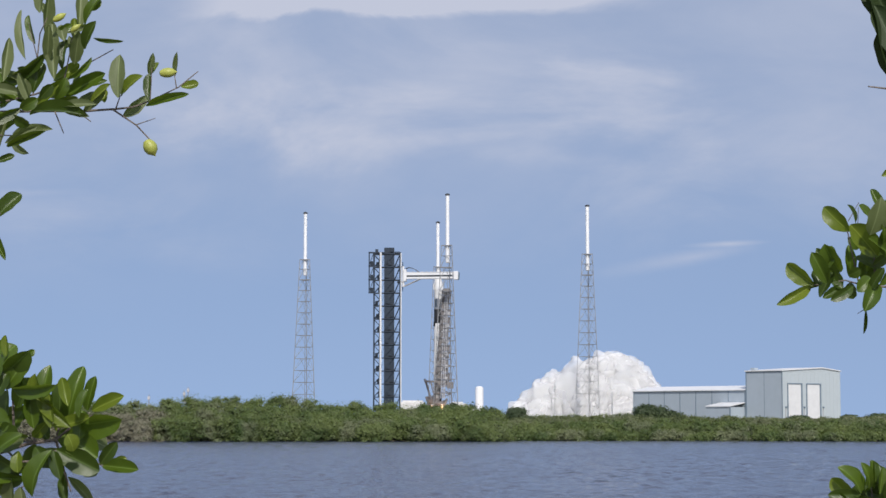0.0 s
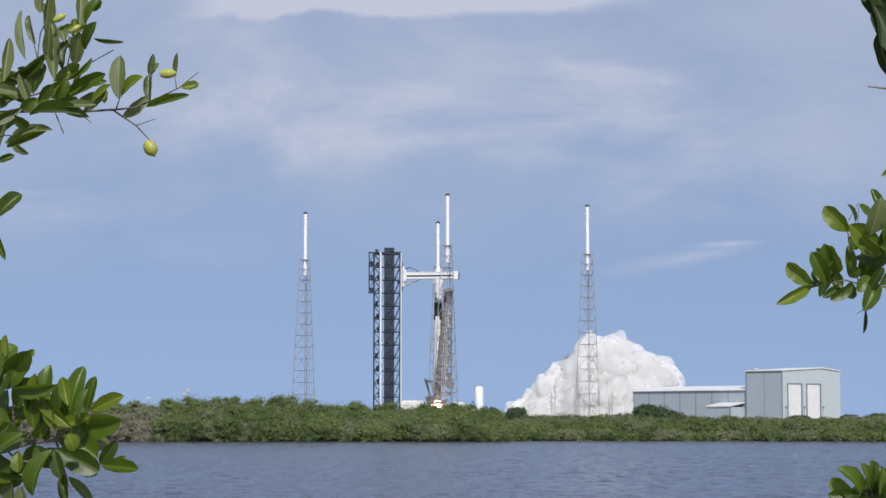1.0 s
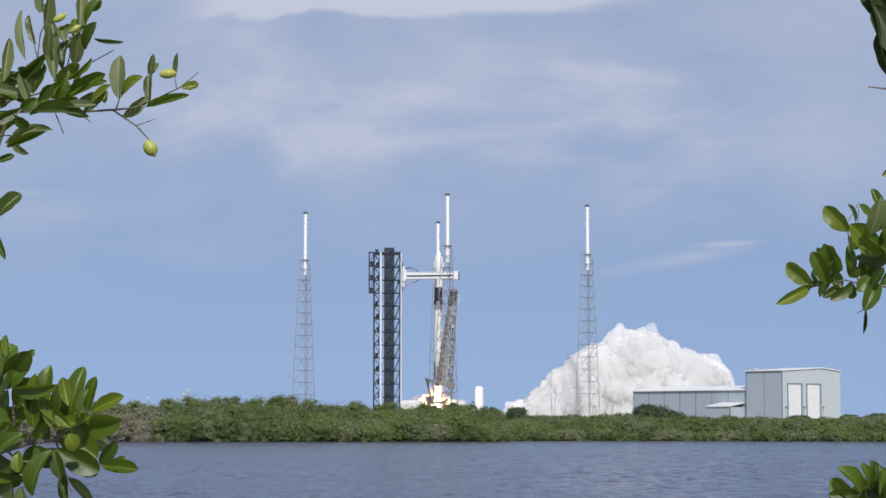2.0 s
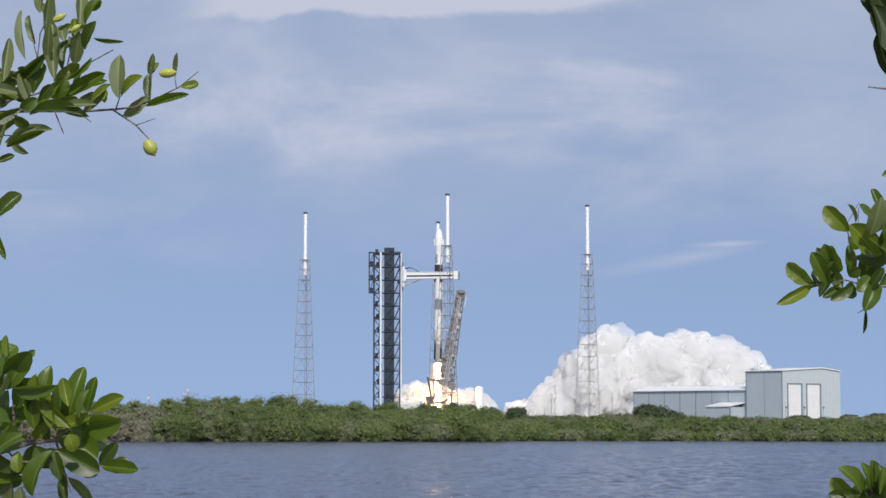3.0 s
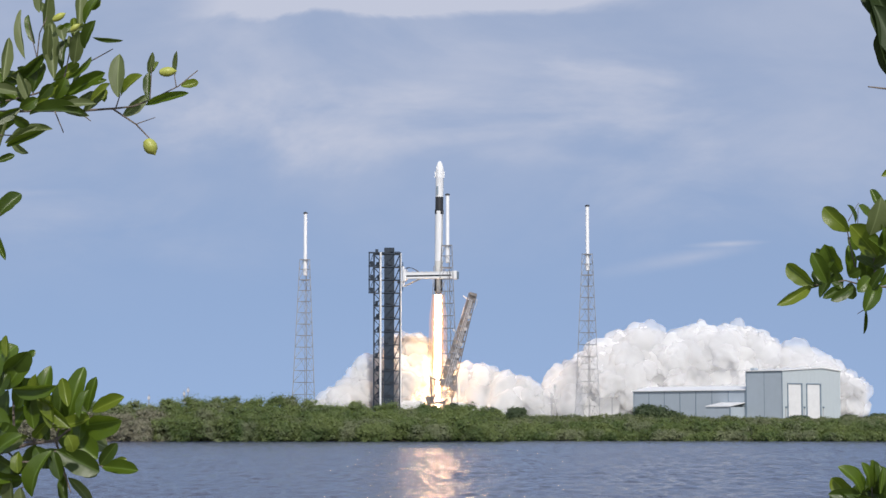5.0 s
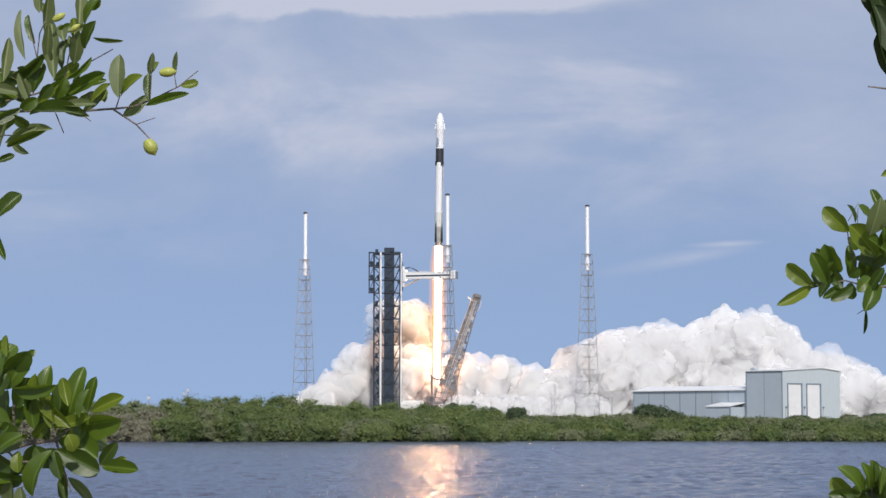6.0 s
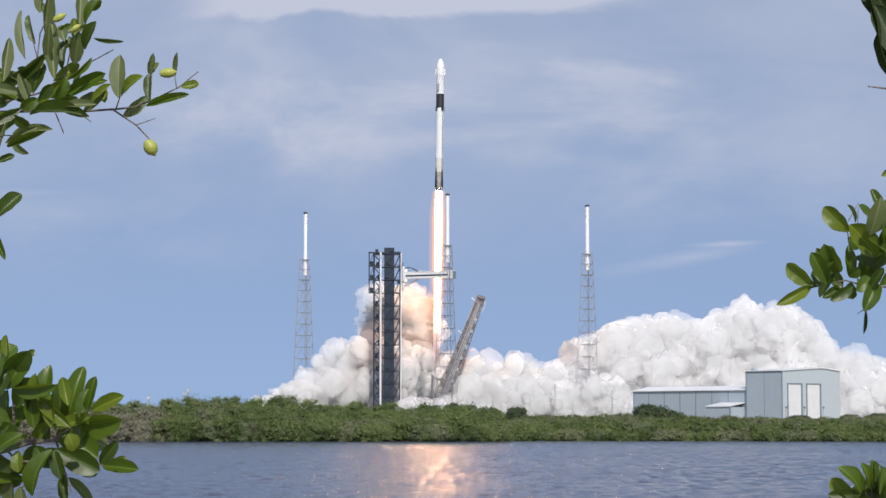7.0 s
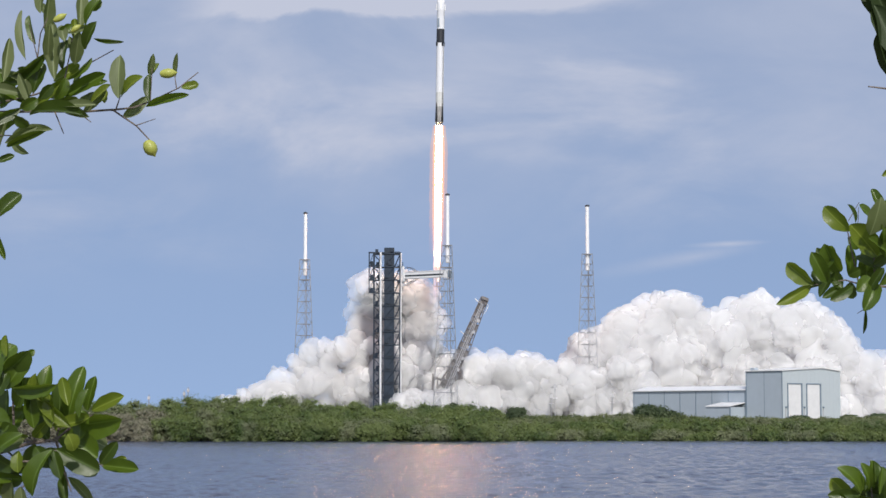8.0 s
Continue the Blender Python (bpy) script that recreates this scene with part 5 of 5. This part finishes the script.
leaf(b, (-0.037, 0.014, 0.087), (-0.031, 0.001, 0.114), 0.0201, -22, "g")
leaf(b, (-0.042, -0.015, -0.006), (-0.025, -0.021, 0.021), 0.0201, -30, "g")
leaf(b, (-0.060, -0.006, 0.029), (-0.045, -0.010, 0.039), 0.0147, 19, "d")
leaf(b, (-0.089, 0.004, 0.065), (-0.074, 0.009, 0.051), 0.0134, 11, "g")
leaf(b, (-0.119, 0.018, 0.010), (-0.108, 0.018, 0.038), 0.0121, -4, "d")
leaf(b, (-0.055, 0.022, 0.047), (-0.062, 0.024, 0.023), 0.0134, 34, "g")
leaf(b, (-0.026, 0.016, 0.055), (-0.008, 0.018, 0.042), 0.0133, -17, "d")
leaf(b, (-0.099, 0.022, 0.026), (-0.126, 0.015, 0.052), 0.0164, -28, "d")
leaf(b, (-0.071, -0.030, -0.004), (-0.055, -0.042, 0.023), 0.0123, -18, "d")
leaf(b, (-0.056, 0.012, 0.029), (-0.032, 0.003, 0.056), 0.0181, -33, "d")
leaf(b, (-0.124, 0.018, 0.019), (-0.093, 0.018, 0.006), 0.0186, -35, "g")
leaf(b, (-0.091, -0.032, 0.001), (-0.121, -0.044, -0.017), 0.0138, -10, "d")
leaf(b, (-0.039, 0.025, 0.093), (-0.052, 0.036, 0.128), 0.0124, 8, "g")
leaf(b, (-0.128, -0.019, 0.018), (-0.114, -0.024, 0.051), 0.0186, -10, "g")
leaf(b, (-0.065, -0.012, 0.013), (-0.084, -0.024, -0.005), 0.0181, 6, "g")
leaf(b, (-0.036, 0.023, 0.060), (-0.028, 0.025, 0.040), 0.0181, -30, "d")
leaf(b, (-0.103, 0.002, 0.007), (-0.127, -0.009, 0.030), 0.0168, 15, "d")
leaf(b, (-0.048, -0.004, 0.019), (-0.080, 0.008, 0.040), 0.0130, 22, "d")
leaf(b, (-0.042, -0.027, 0.040), (-0.072, -0.035, 0.060), 0.0123, 31, "g")
SWAYING.append(b)
limb(SHRUB_RIGHT, (0, 0, 3.19), (-0.491, -0.500, 3.314))
b = branch(SHRUB_RIGHT, (-0.491, -0.500, 3.314), "large hanging leaf with its shade put into the dark green", [(-0.000, 0.000, -0.005), (-0.022, -0.001, -0.004), (-0.039, -0.001, -0.004), (-0.056, -0.001, -0.002)], 1.59, 0.64)
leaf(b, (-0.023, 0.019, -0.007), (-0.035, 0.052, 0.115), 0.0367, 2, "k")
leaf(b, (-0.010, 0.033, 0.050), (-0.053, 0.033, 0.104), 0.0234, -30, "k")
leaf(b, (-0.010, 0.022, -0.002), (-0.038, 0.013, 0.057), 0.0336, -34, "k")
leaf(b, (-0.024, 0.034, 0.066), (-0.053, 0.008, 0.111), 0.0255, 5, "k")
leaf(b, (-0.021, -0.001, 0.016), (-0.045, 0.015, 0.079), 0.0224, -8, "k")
SWAYING.append(b)
limb(SHRUB_RIGHT, (0, 0, 2.76), (-0.417, -0.100, 2.878))
b = branch(SHRUB_RIGHT, (-0.417, -0.100, 2.878), "upright clump of glossy green leaves", [(0.013, 0.000, -0.009), (-0.026, -0.006, 0.013), (-0.048, -0.004, 0.022), (-0.074, -0.006, 0.024)], 1.73, 0.87)
twig(b, [(-0.047, 0.000, 0.022), (-0.050, 0.001, 0.051)], 0.96, 0.58)
leaf(b, (-0.070, -0.010, 0.025), (-0.095, -0.004, 0.053), 0.0197, -19, "y")
leaf(b, (-0.063, -0.010, 0.036), (-0.091, -0.022, 0.066), 0.0185, 36, "g")
leaf(b, (-0.051, 0.024, 0.036), (-0.070, 0.032, 0.065), 0.0148, 8, "g")
leaf(b, (-0.053, -0.007, 0.041), (-0.064, -0.019, 0.071), 0.0123, 25, "g")
leaf(b, (-0.046, -0.001, 0.042), (-0.050, -0.016, 0.074), 0.0074, -25, "g")
leaf(b, (-0.046, -0.028, 0.036), (-0.041, -0.025, 0.066), 0.0148, 30, "g")
leaf(b, (-0.077, -0.021, 0.022), (-0.099, -0.016, 0.036), 0.0160, -13, "g")
leaf(b, (-0.035, 0.013, 0.018), (-0.046, 0.021, 0.050), 0.0259, 9, "d")
leaf(b, (-0.053, 0.021, 0.017), (-0.064, 0.016, 0.044), 0.0197, -37, "d")
leaf(b, (-0.028, 0.001, 0.025), (-0.024, 0.001, 0.057), 0.0185, -23, "g")
leaf(b, (-0.052, -0.008, 0.019), (-0.079, -0.014, 0.032), 0.0185, -35, "d")
leaf(b, (-0.064, -0.013, 0.035), (-0.102, -0.020, 0.035), 0.0138, -1, "d")
leaf(b, (-0.057, 0.014, 0.034), (-0.034, 0.009, 0.051), 0.0169, 36, "d")
leaf(b, (-0.045, 0.022, 0.021), (-0.069, 0.031, 0.004), 0.0166, 14, "d")
leaf(b, (-0.042, 0.012, 0.041), (-0.047, 0.011, 0.073), 0.0140, 22, "d")
leaf(b, (-0.039, -0.010, 0.040), (-0.042, -0.009, 0.067), 0.0159, 13, "d")
leaf(b, (-0.034, 0.002, 0.025), (-0.067, -0.007, 0.033), 0.0130, -32, "d")
leaf(b, (-0.040, -0.029, 0.030), (-0.033, -0.036, 0.063), 0.0124, 6, "d")
leaf(b, (-0.040, 0.018, 0.026), (-0.045, 0.022, 0.059), 0.0146, -14, "g")
SWAYING.append(b)


# ---- vapour clouds ----
def billow_mesh(name, seed, material, detail, blend=8, fine=4):
    """A cauliflower lump of vapour of radius about one: round puffs on rounder ones, blended where they meet."""
    rng = np.random.default_rng(seed + 100)
    bm = B()
    bmesh.ops.create_icosphere(bm, subdivisions=fine, radius=1.0)
    d = np.array([v.co[:] for v in bm.verts])
    d /= np.linalg.norm(d, axis=1)[:, None]
    layers = [(np.zeros((1, 3)), np.full(1, 0.76))]
    for count, reach, size in detail:
        c = rng.normal(size=(count, 3))
        c /= np.linalg.norm(c, axis=1)[:, None]
        s = size * (0.7 + 0.6 * rng.random(count))
        layers.append((c * (reach * (0.85 + 0.3 * rng.random(count)))[:, None], s))
    centres = np.concatenate([a for a, b in layers])
    sizes = np.concatenate([b for a, b in layers])
    along = d @ centres.T
    disc = along ** 2 - (centres ** 2).sum(1)[None, :] + sizes[None, :] ** 2
    r = np.where(disc > 0, along + np.sqrt(np.maximum(disc, 0)), 0.0)
    r = np.maximum(r, 0.0)
    r = ((r ** blend).sum(1)) ** (1 / blend)
    r *= 0.98 / np.percentile(r, 90)
    r *= 1 + 0.04 * np.array([noise.fractal(Vector(q) * 9 + Vector((seed, 0, 0)), 0.8, 2.1, 4) for q in d])
    p = d * r[:, None] * np.array([1.0, 1.0, 0.94])
    for v, q in zip(bm.verts, p):
        v.co = q
    me = bpy.data.meshes.new(name)
    bm.to_mesh(me)
    bm.free()
    me.materials.append(material)
    me.polygons.foreach_set("use_smooth", [True] * len(me.polygons))
    return me


FINE = ((14, 0.50, 0.38), (44, 0.74, 0.19))
BROAD = ((16, 0.50, 0.36), (50, 0.76, 0.17))
SOFT = ((14, 0.48, 0.39), (40, 0.72, 0.20))
BILLOWS = [billow_mesh("billow", k, M_PUFF, FINE, 6) for k in range(6)]
HEARTS = [billow_mesh("billow", k + 60, M_SMOKE, BROAD, 6) for k in range(5)]
WARM_BILLOWS = [billow_mesh("billow", k + 20, M_SMOKE_WARM, SOFT, 6) for k in range(4)]
VEILS = [billow_mesh("veil", k + 40, M_VEIL, SOFT, 5) for k in range(4)]
WISPS = [billow_mesh("wisp", k + 50, M_WISP, FINE, 5) for k in range(4)]
FIRES = [billow_mesh("flame_lick", k + 80, M_FIRE, SOFT, 5) for k in range(3)]
TIMES = [0.0, 0.5, 1.0, 1.5, 2.0, 2.5, 3.0, 3.5, 4.0, 4.5, 5.0, 5.5, 6.0, 6.5, 7.0, 7.5, 8.0]
SMOKE_KEYS = []


def billow(cloud, mesh, size, path, rng):
    """One rigid lump: path(t) is its place; it rolls slowly as it goes."""
    ob = new("billow", mesh)
    ob.parent = cloud
    a = [rng.uniform(-18, 18), rng.uniform(0, 360), rng.uniform(-18, 18)]
    spin = [rng.uniform(-3, 3), rng.uniform(-7, 7), rng.uniform(-3, 3)]
    ob.scale = (size * rng.uniform(0.95, 1.2), size * 0.6, size * rng.uniform(0.9, 1.1))
    SMOKE_KEYS.append((ob, [(t, pose(*path(t), *[a[k] + spin[k] * t for k in range(3)])) for t in TIMES]))


def exhaust_cloud():
    """The white cloud that the flame trench throws out sideways; it spreads and rises as one body."""
    cloud = thing("exhaust_cloud", 0, 0, 0, "huge billowing white steam cloud spreading along the ground", "cloud")
    rng = random.Random(21)
    right = [(0, 109), (1.0, 121), (1.5, 134), (2.5, 159), (3.5, 182), (4.5, 205), (5.5, 227), (6.5, 247), (8, 271)]
    tall = [(0, 34.5), (1.0, 46), (1.5, 49), (2.5, 50.5), (3.5, 51.5), (4.5, 53), (5.5, 57), (6.5, 62), (8, 66)]
    # the outline of the crest along the cloud, as it changes
    crest_start = [(0, 0.10), (0.15, 0.28), (0.26, 0.58), (0.5, 0.82), (0.78, 1.0), (0.9, 0.88), (1, 0.5)]
    crest_early = [(0, 0.08), (0.2, 0.38), (0.4, 0.72), (0.55, 0.95), (0.63, 1.0), (0.73, 0.80), (0.85, 0.70), (0.95, 0.62), (1, 0.45)]
    crest_middle = [(0, 0.08), (0.18, 0.42), (0.30, 0.80), (0.41, 0.97), (0.5, 0.84), (0.62, 0.84), (0.75, 0.90), (0.86, 0.84), (0.95, 0.6), (1, 0.4)]
    crest_late = [(0, 0.12), (0.12, 0.42), (0.2, 0.72), (0.29, 0.80), (0.35, 0.76), (0.45, 0.90), (0.51, 0.86), (0.60, 1.0), (0.69, 0.88), (0.74, 0.68), (0.81, 0.64), (0.89, 0.48), (1, 0.3)]
    crest_final = [(0, 0.12), (0.12, 0.45), (0.18, 0.70), (0.27, 0.92), (0.37, 1.0), (0.46, 0.90), (0.55, 0.98), (0.67, 0.93), (0.74, 0.68), (0.84, 0.50), (1, 0.30)]
    crests = [(0.0, crest_start), (1.5, crest_early), (3.5, crest_middle), (6.5, crest_late), (8.0, crest_final)]

    def crest(u, t):
        k = max(i for i in range(len(crests) - 1) if crests[i][0] <= t)
        f = (t - crests[k][0]) / (crests[k + 1][0] - crests[k][0])
        f = f * f * (3 - 2 * f)
        return curve_at(u, crests[k][1]) * (1 - f) + curve_at(u, crests[k + 1][1]) * f

    n = 500
    for i in range(n):
        u = min(1.0, max(0.0, (i * 0.618034) % 1.0 + rng.uniform(-0.01, 0.01)))
        heart = i % 5 < 3
        if heart:
            v, size, front = rng.random() ** 0.7, rng.uniform(11.0, 16.0), rng.uniform(-0.4, 1.0)
        else:
            v, size, front = rng.random() ** 0.4, rng.uniform(6.5, 11.5), rng.uniform(-1.1, 0.4)
        if u < 0.16 or u > 0.93:
            size *= 0.55
        wob = rng.uniform(0, math.tau)

        def path(t, u=u, v=v, size=size, front=front, wob=wob):
            f = min(1.0, t / 6.5)
            p = crest(u, t)
            left = 40.0 - 7 * f
            x = left + u * (curve_at(t, right) - left - size * 0.8) + 1.2 * math.sin(wob + t * 0.6)
            top = max(1.0, curve_at(t, tall) * p - size * 0.95)
            z = 2.0 + v * top + 0.7 * math.sin(wob * 2 + t * 0.5)
            y = 1026 + front * (9 + 9 * f) * math.sqrt(max(0.05, 1.05 - v * v))
            return (x, y, z)
        billow(cloud, HEARTS[i % 5] if heart else BILLOWS[i % 6], size, path, rng)


def pad_cloud():
    """Steam that boils up round the launch mount once the flame clears the trench."""
    cloud = thing("pad_cloud", 0, 0, 0, "cream-tinted steam boiling up around the launch mount", "cloud")
    rng = random.Random(33)
    left = [(0, -3), (1.1, -5), (1.5, -10), (2.3, -14), (2.8, -22), (3.5, -42), (4.5, -58), (5.5, -68), (6.5, -82), (8, -108)]
    right = [(0, 2), (1.1, 3), (1.5, 7), (2.3, 11), (2.8, 18), (3.5, 27), (4.5, 37), (5.5, 56), (6.5, 76), (8, 90)]
    tall = [(0, -30), (1.1, -18), (1.5, 7), (2.2, 10), (2.7, 14), (3.5, 22), (4.5, 31), (5.5, 37), (6.5, 42), (8, 43)]
    shape = [(-1, 0.30), (-0.85, 0.42), (-0.66, 0.80), (-0.45, 1.0), (-0.1, 0.9), (0.3, 0.80), (0.6, 0.74), (0.85, 0.62), (1, 0.55)]
    n = 230
    for i in range(n):
        u = -1 + 2 * ((i * 0.618034) % 1.0)
        heart = i % 3 == 0
        v = rng.uniform(0.1, 0.8) if heart else rng.random() ** 0.5
        size = rng.uniform(8.0, 12.0) if heart else rng.uniform(4.5, 7.5)
        if abs(u) > 0.85:
            size *= 0.7
        deep, wob = rng.uniform(-1, 1), rng.uniform(0, math.tau)

        def path(t, u=u, v=v, size=size, deep=deep, wob=wob):
            x = -2.5 + (-(curve_at(t, left) + 2.5) * u if u < 0 else (curve_at(t, right) + 2.5) * u)
            f = min(1.0, max(0.0, (t - 2.2) / 4))
            top = curve_at(t, tall) * curve_at(u, shape) - size * 0.85
            z = 2.5 + (v * top if top > 0 else top - (1 - v) * 8)
            y = 1014 - 14 * f * abs(u) + deep * (4 + 7 * f) * (1.15 - 0.5 * v)
            return (x + math.sin(wob + t * 0.7) * f, y, z)
        thin = i % 5 > 1
        billow(cloud, VEILS[i % 4] if thin else WARM_BILLOWS[i % 4] if -0.45 < u < 0.8 else BILLOWS[i % 6], size * (1.12 if thin else 0.9), path, rng)
    # a skirt of steam between the tower's foot and the outer lobe
    for i in range(34):
        u, v = (i * 0.618034) % 1.0, rng.random() ** 0.6
        size = rng.uniform(5.0, 8.5)
        deep, wob = rng.uniform(-1, 1), rng.uniform(0, math.tau)

        def path(t, u=u, v=v, size=size, deep=deep, wob=wob):
            f = min(1.0, max(0.0, (t - 2.6) / 3.2))
            x = -8 - (10 + 42 * u) * f
            top = curve_at(t, tall) * (0.95 - 0.45 * u) - size * 0.85
            return (x + math.sin(wob + t * 0.7) * f, 1003.5 + deep * 3 + 5 * (1 - f), 2.5 + (v * top if top > 0 else top - 8))
        billow(cloud, VEILS[i % 4] if i % 3 else BILLOWS[i % 6], size, path, rng)
    # steam that rolls forward past the strongback's foot towards the second tower
    front_top = [(0, -30), (4.0, -22), (5.5, 4), (6.5, 16), (7.2, 23), (8, 31)]
    for i in range(130):
        u, v = (i * 0.618034) % 1.0, rng.random()
        size = rng.uniform(5.5, 8.5)
        deep, wob = rng.uniform(-1, 1), rng.uniform(0, math.tau)

        def path(t, u=u, v=v, size=size, deep=deep, wob=wob):
            f = min(1.0, max(0.0, (t - 4.0) / 4.0))
            top = curve_at(t, front_top) * (1.0 if u > 0.26 else 0.62 if u > 0.2 else 0.46) - size * 0.85
            x = -20 + 124 * u * (0.55 + 0.45 * f)
            return (x + math.sin(wob + t * 0.7) * f, 1000 - 26 * f + deep * 3, 2.5 + (v * top if top > 0 else top - 6))
        billow(cloud, VEILS[i % 4], size, path, rng)
    # the column drawn up behind the climbing flame
    rise = [(0, -30), (2.6, -20), (3.5, 6), (4.5, 31), (5.5, 54), (6.5, 66), (8, 76)]
    for i in range(120):
        v = ((i * 0.618034) % 1.0) ** 0.9
        size = rng.uniform(7.0, 11.0)
        side, deep, wob = rng.uniform(-1, 1), rng.uniform(-1, 1), rng.uniform(0, math.tau)

        def path(t, v=v, size=size, side=side, deep=deep, wob=wob):
            f = min(1.0, max(0.0, (t - 3.0) / 5))
            top = curve_at(t, rise) - size * 0.8
            x = -11 - 13 * f + side * (4 + 22 * f) * (1.15 - 0.55 * v)
            return (x + math.sin(wob + t * 0.7) * f, 1026 + deep * 9, 2.5 + (v * top if top > 0 else top))
        billow(cloud, WISPS[i % 4], size, path, rng)


def pad_fire():
    """Burning exhaust that spills round the launch mount before the steam closes over it."""
    fire = thing("pad_fire", 0, 0, 0, "orange fire spilling around the launch mount", "fire")
    rng = random.Random(51)
    high = [(0, -26), (0.8, -24), (1.5, 2.5), (2.6, 9), (3.5, 14), (4.5, 14), (5.2, 5), (6.0, -14), (8, -26)]
    for i in range(26):
        u, v = -1 + 2 * ((i * 0.618034) % 1.0), rng.random() ** 0.7
        size, wob = rng.uniform(2.6, 4.6), rng.uniform(0, math.tau)

        def path(t, u=u, v=v, size=size, wob=wob):
            f = min(1.0, max(0.0, (t - 1.0) / 2.5))
            x = -4.0 + u * (4.0 + 9.0 * f) + 0.8 * math.sin(wob + 3 * t)
            return (x, 1003 + 3 * math.cos(wob), 4.0 + (0.25 + 0.75 * v) * curve_at(t, high) * (1.1 - 0.5 * abs(u)))
        ob = new("flame_lick", FIRES[i % 3])
        ob.parent = fire
        ob.scale = (size, size * 0.7, size * 1.25)
        spin = rng.uniform(-15, 15)
        SMOKE_KEYS.append((ob, [(t, pose(*path(t), 0, spin * t + 40 * wob, 0)) for t in TIMES]))


exhaust_cloud()
pad_cloud()
pad_fire()


# ---- what moves ----
def motions():
    climb = [(0, 8.4), (0.5, 9.6), (1.0, 11.8), (1.5, 15.0), (3.0, 30.4), (3.5, 37.2), (4.0, 45.3), (4.5, 53.9), (6.0, 88.4), (6.5, 101.2), (7.0, 115.8), (7.5, 131.4), (8.0, 148.6)]
    walk(ROCKET, [(t, pose(-2.7 + 0.8 * (t / 8) ** 1.5, 1000, z - 1.3, 0, 0.3 + 0.5 * t / 8, 0)) for t, z in climb])
    lean = [(0, 2.2), (1.0, 3.2), (1.5, 4.2), (2.5, 8.0), (3.5, 11.4), (4.5, 14.5), (5.5, 17.4), (6.5, 19.5), (7.0, 20.7), (8.0, 22.6)]
    walk(STRONGBACK, [(t, pose(-0.3, 996, 11.0, 0, a, 0)) for t, a in lean])
    swing = [(0, -8.0), (1.5, -8.2), (3.5, -9.0), (4.5, -12), (5.5, -16), (6.5, -21), (7.0, -25), (8.0, -34)]
    walk(ARM, [(t, pose(6.6, -3.5, 69.0, 0, 0, a)) for t, a in swing])
    for k, ob in enumerate(SWAYING):
        at = ob.location.copy()
        walk(ob, [(t, pose(*at, 0.25 * math.sin(t * 1.3 + k), 0.22 * math.sin(t * 0.9 + 2 * k), 0.3 * math.sin(t * 1.1 + 3 * k))) for t in TIMES])
    walk(WATER, [(0.0, pose(0, 0, 0)), (8.0, pose(2.2, -1.4, 0))])
    for ob, rows in SMOKE_KEYS:
        walk(ob, rows)


motions()
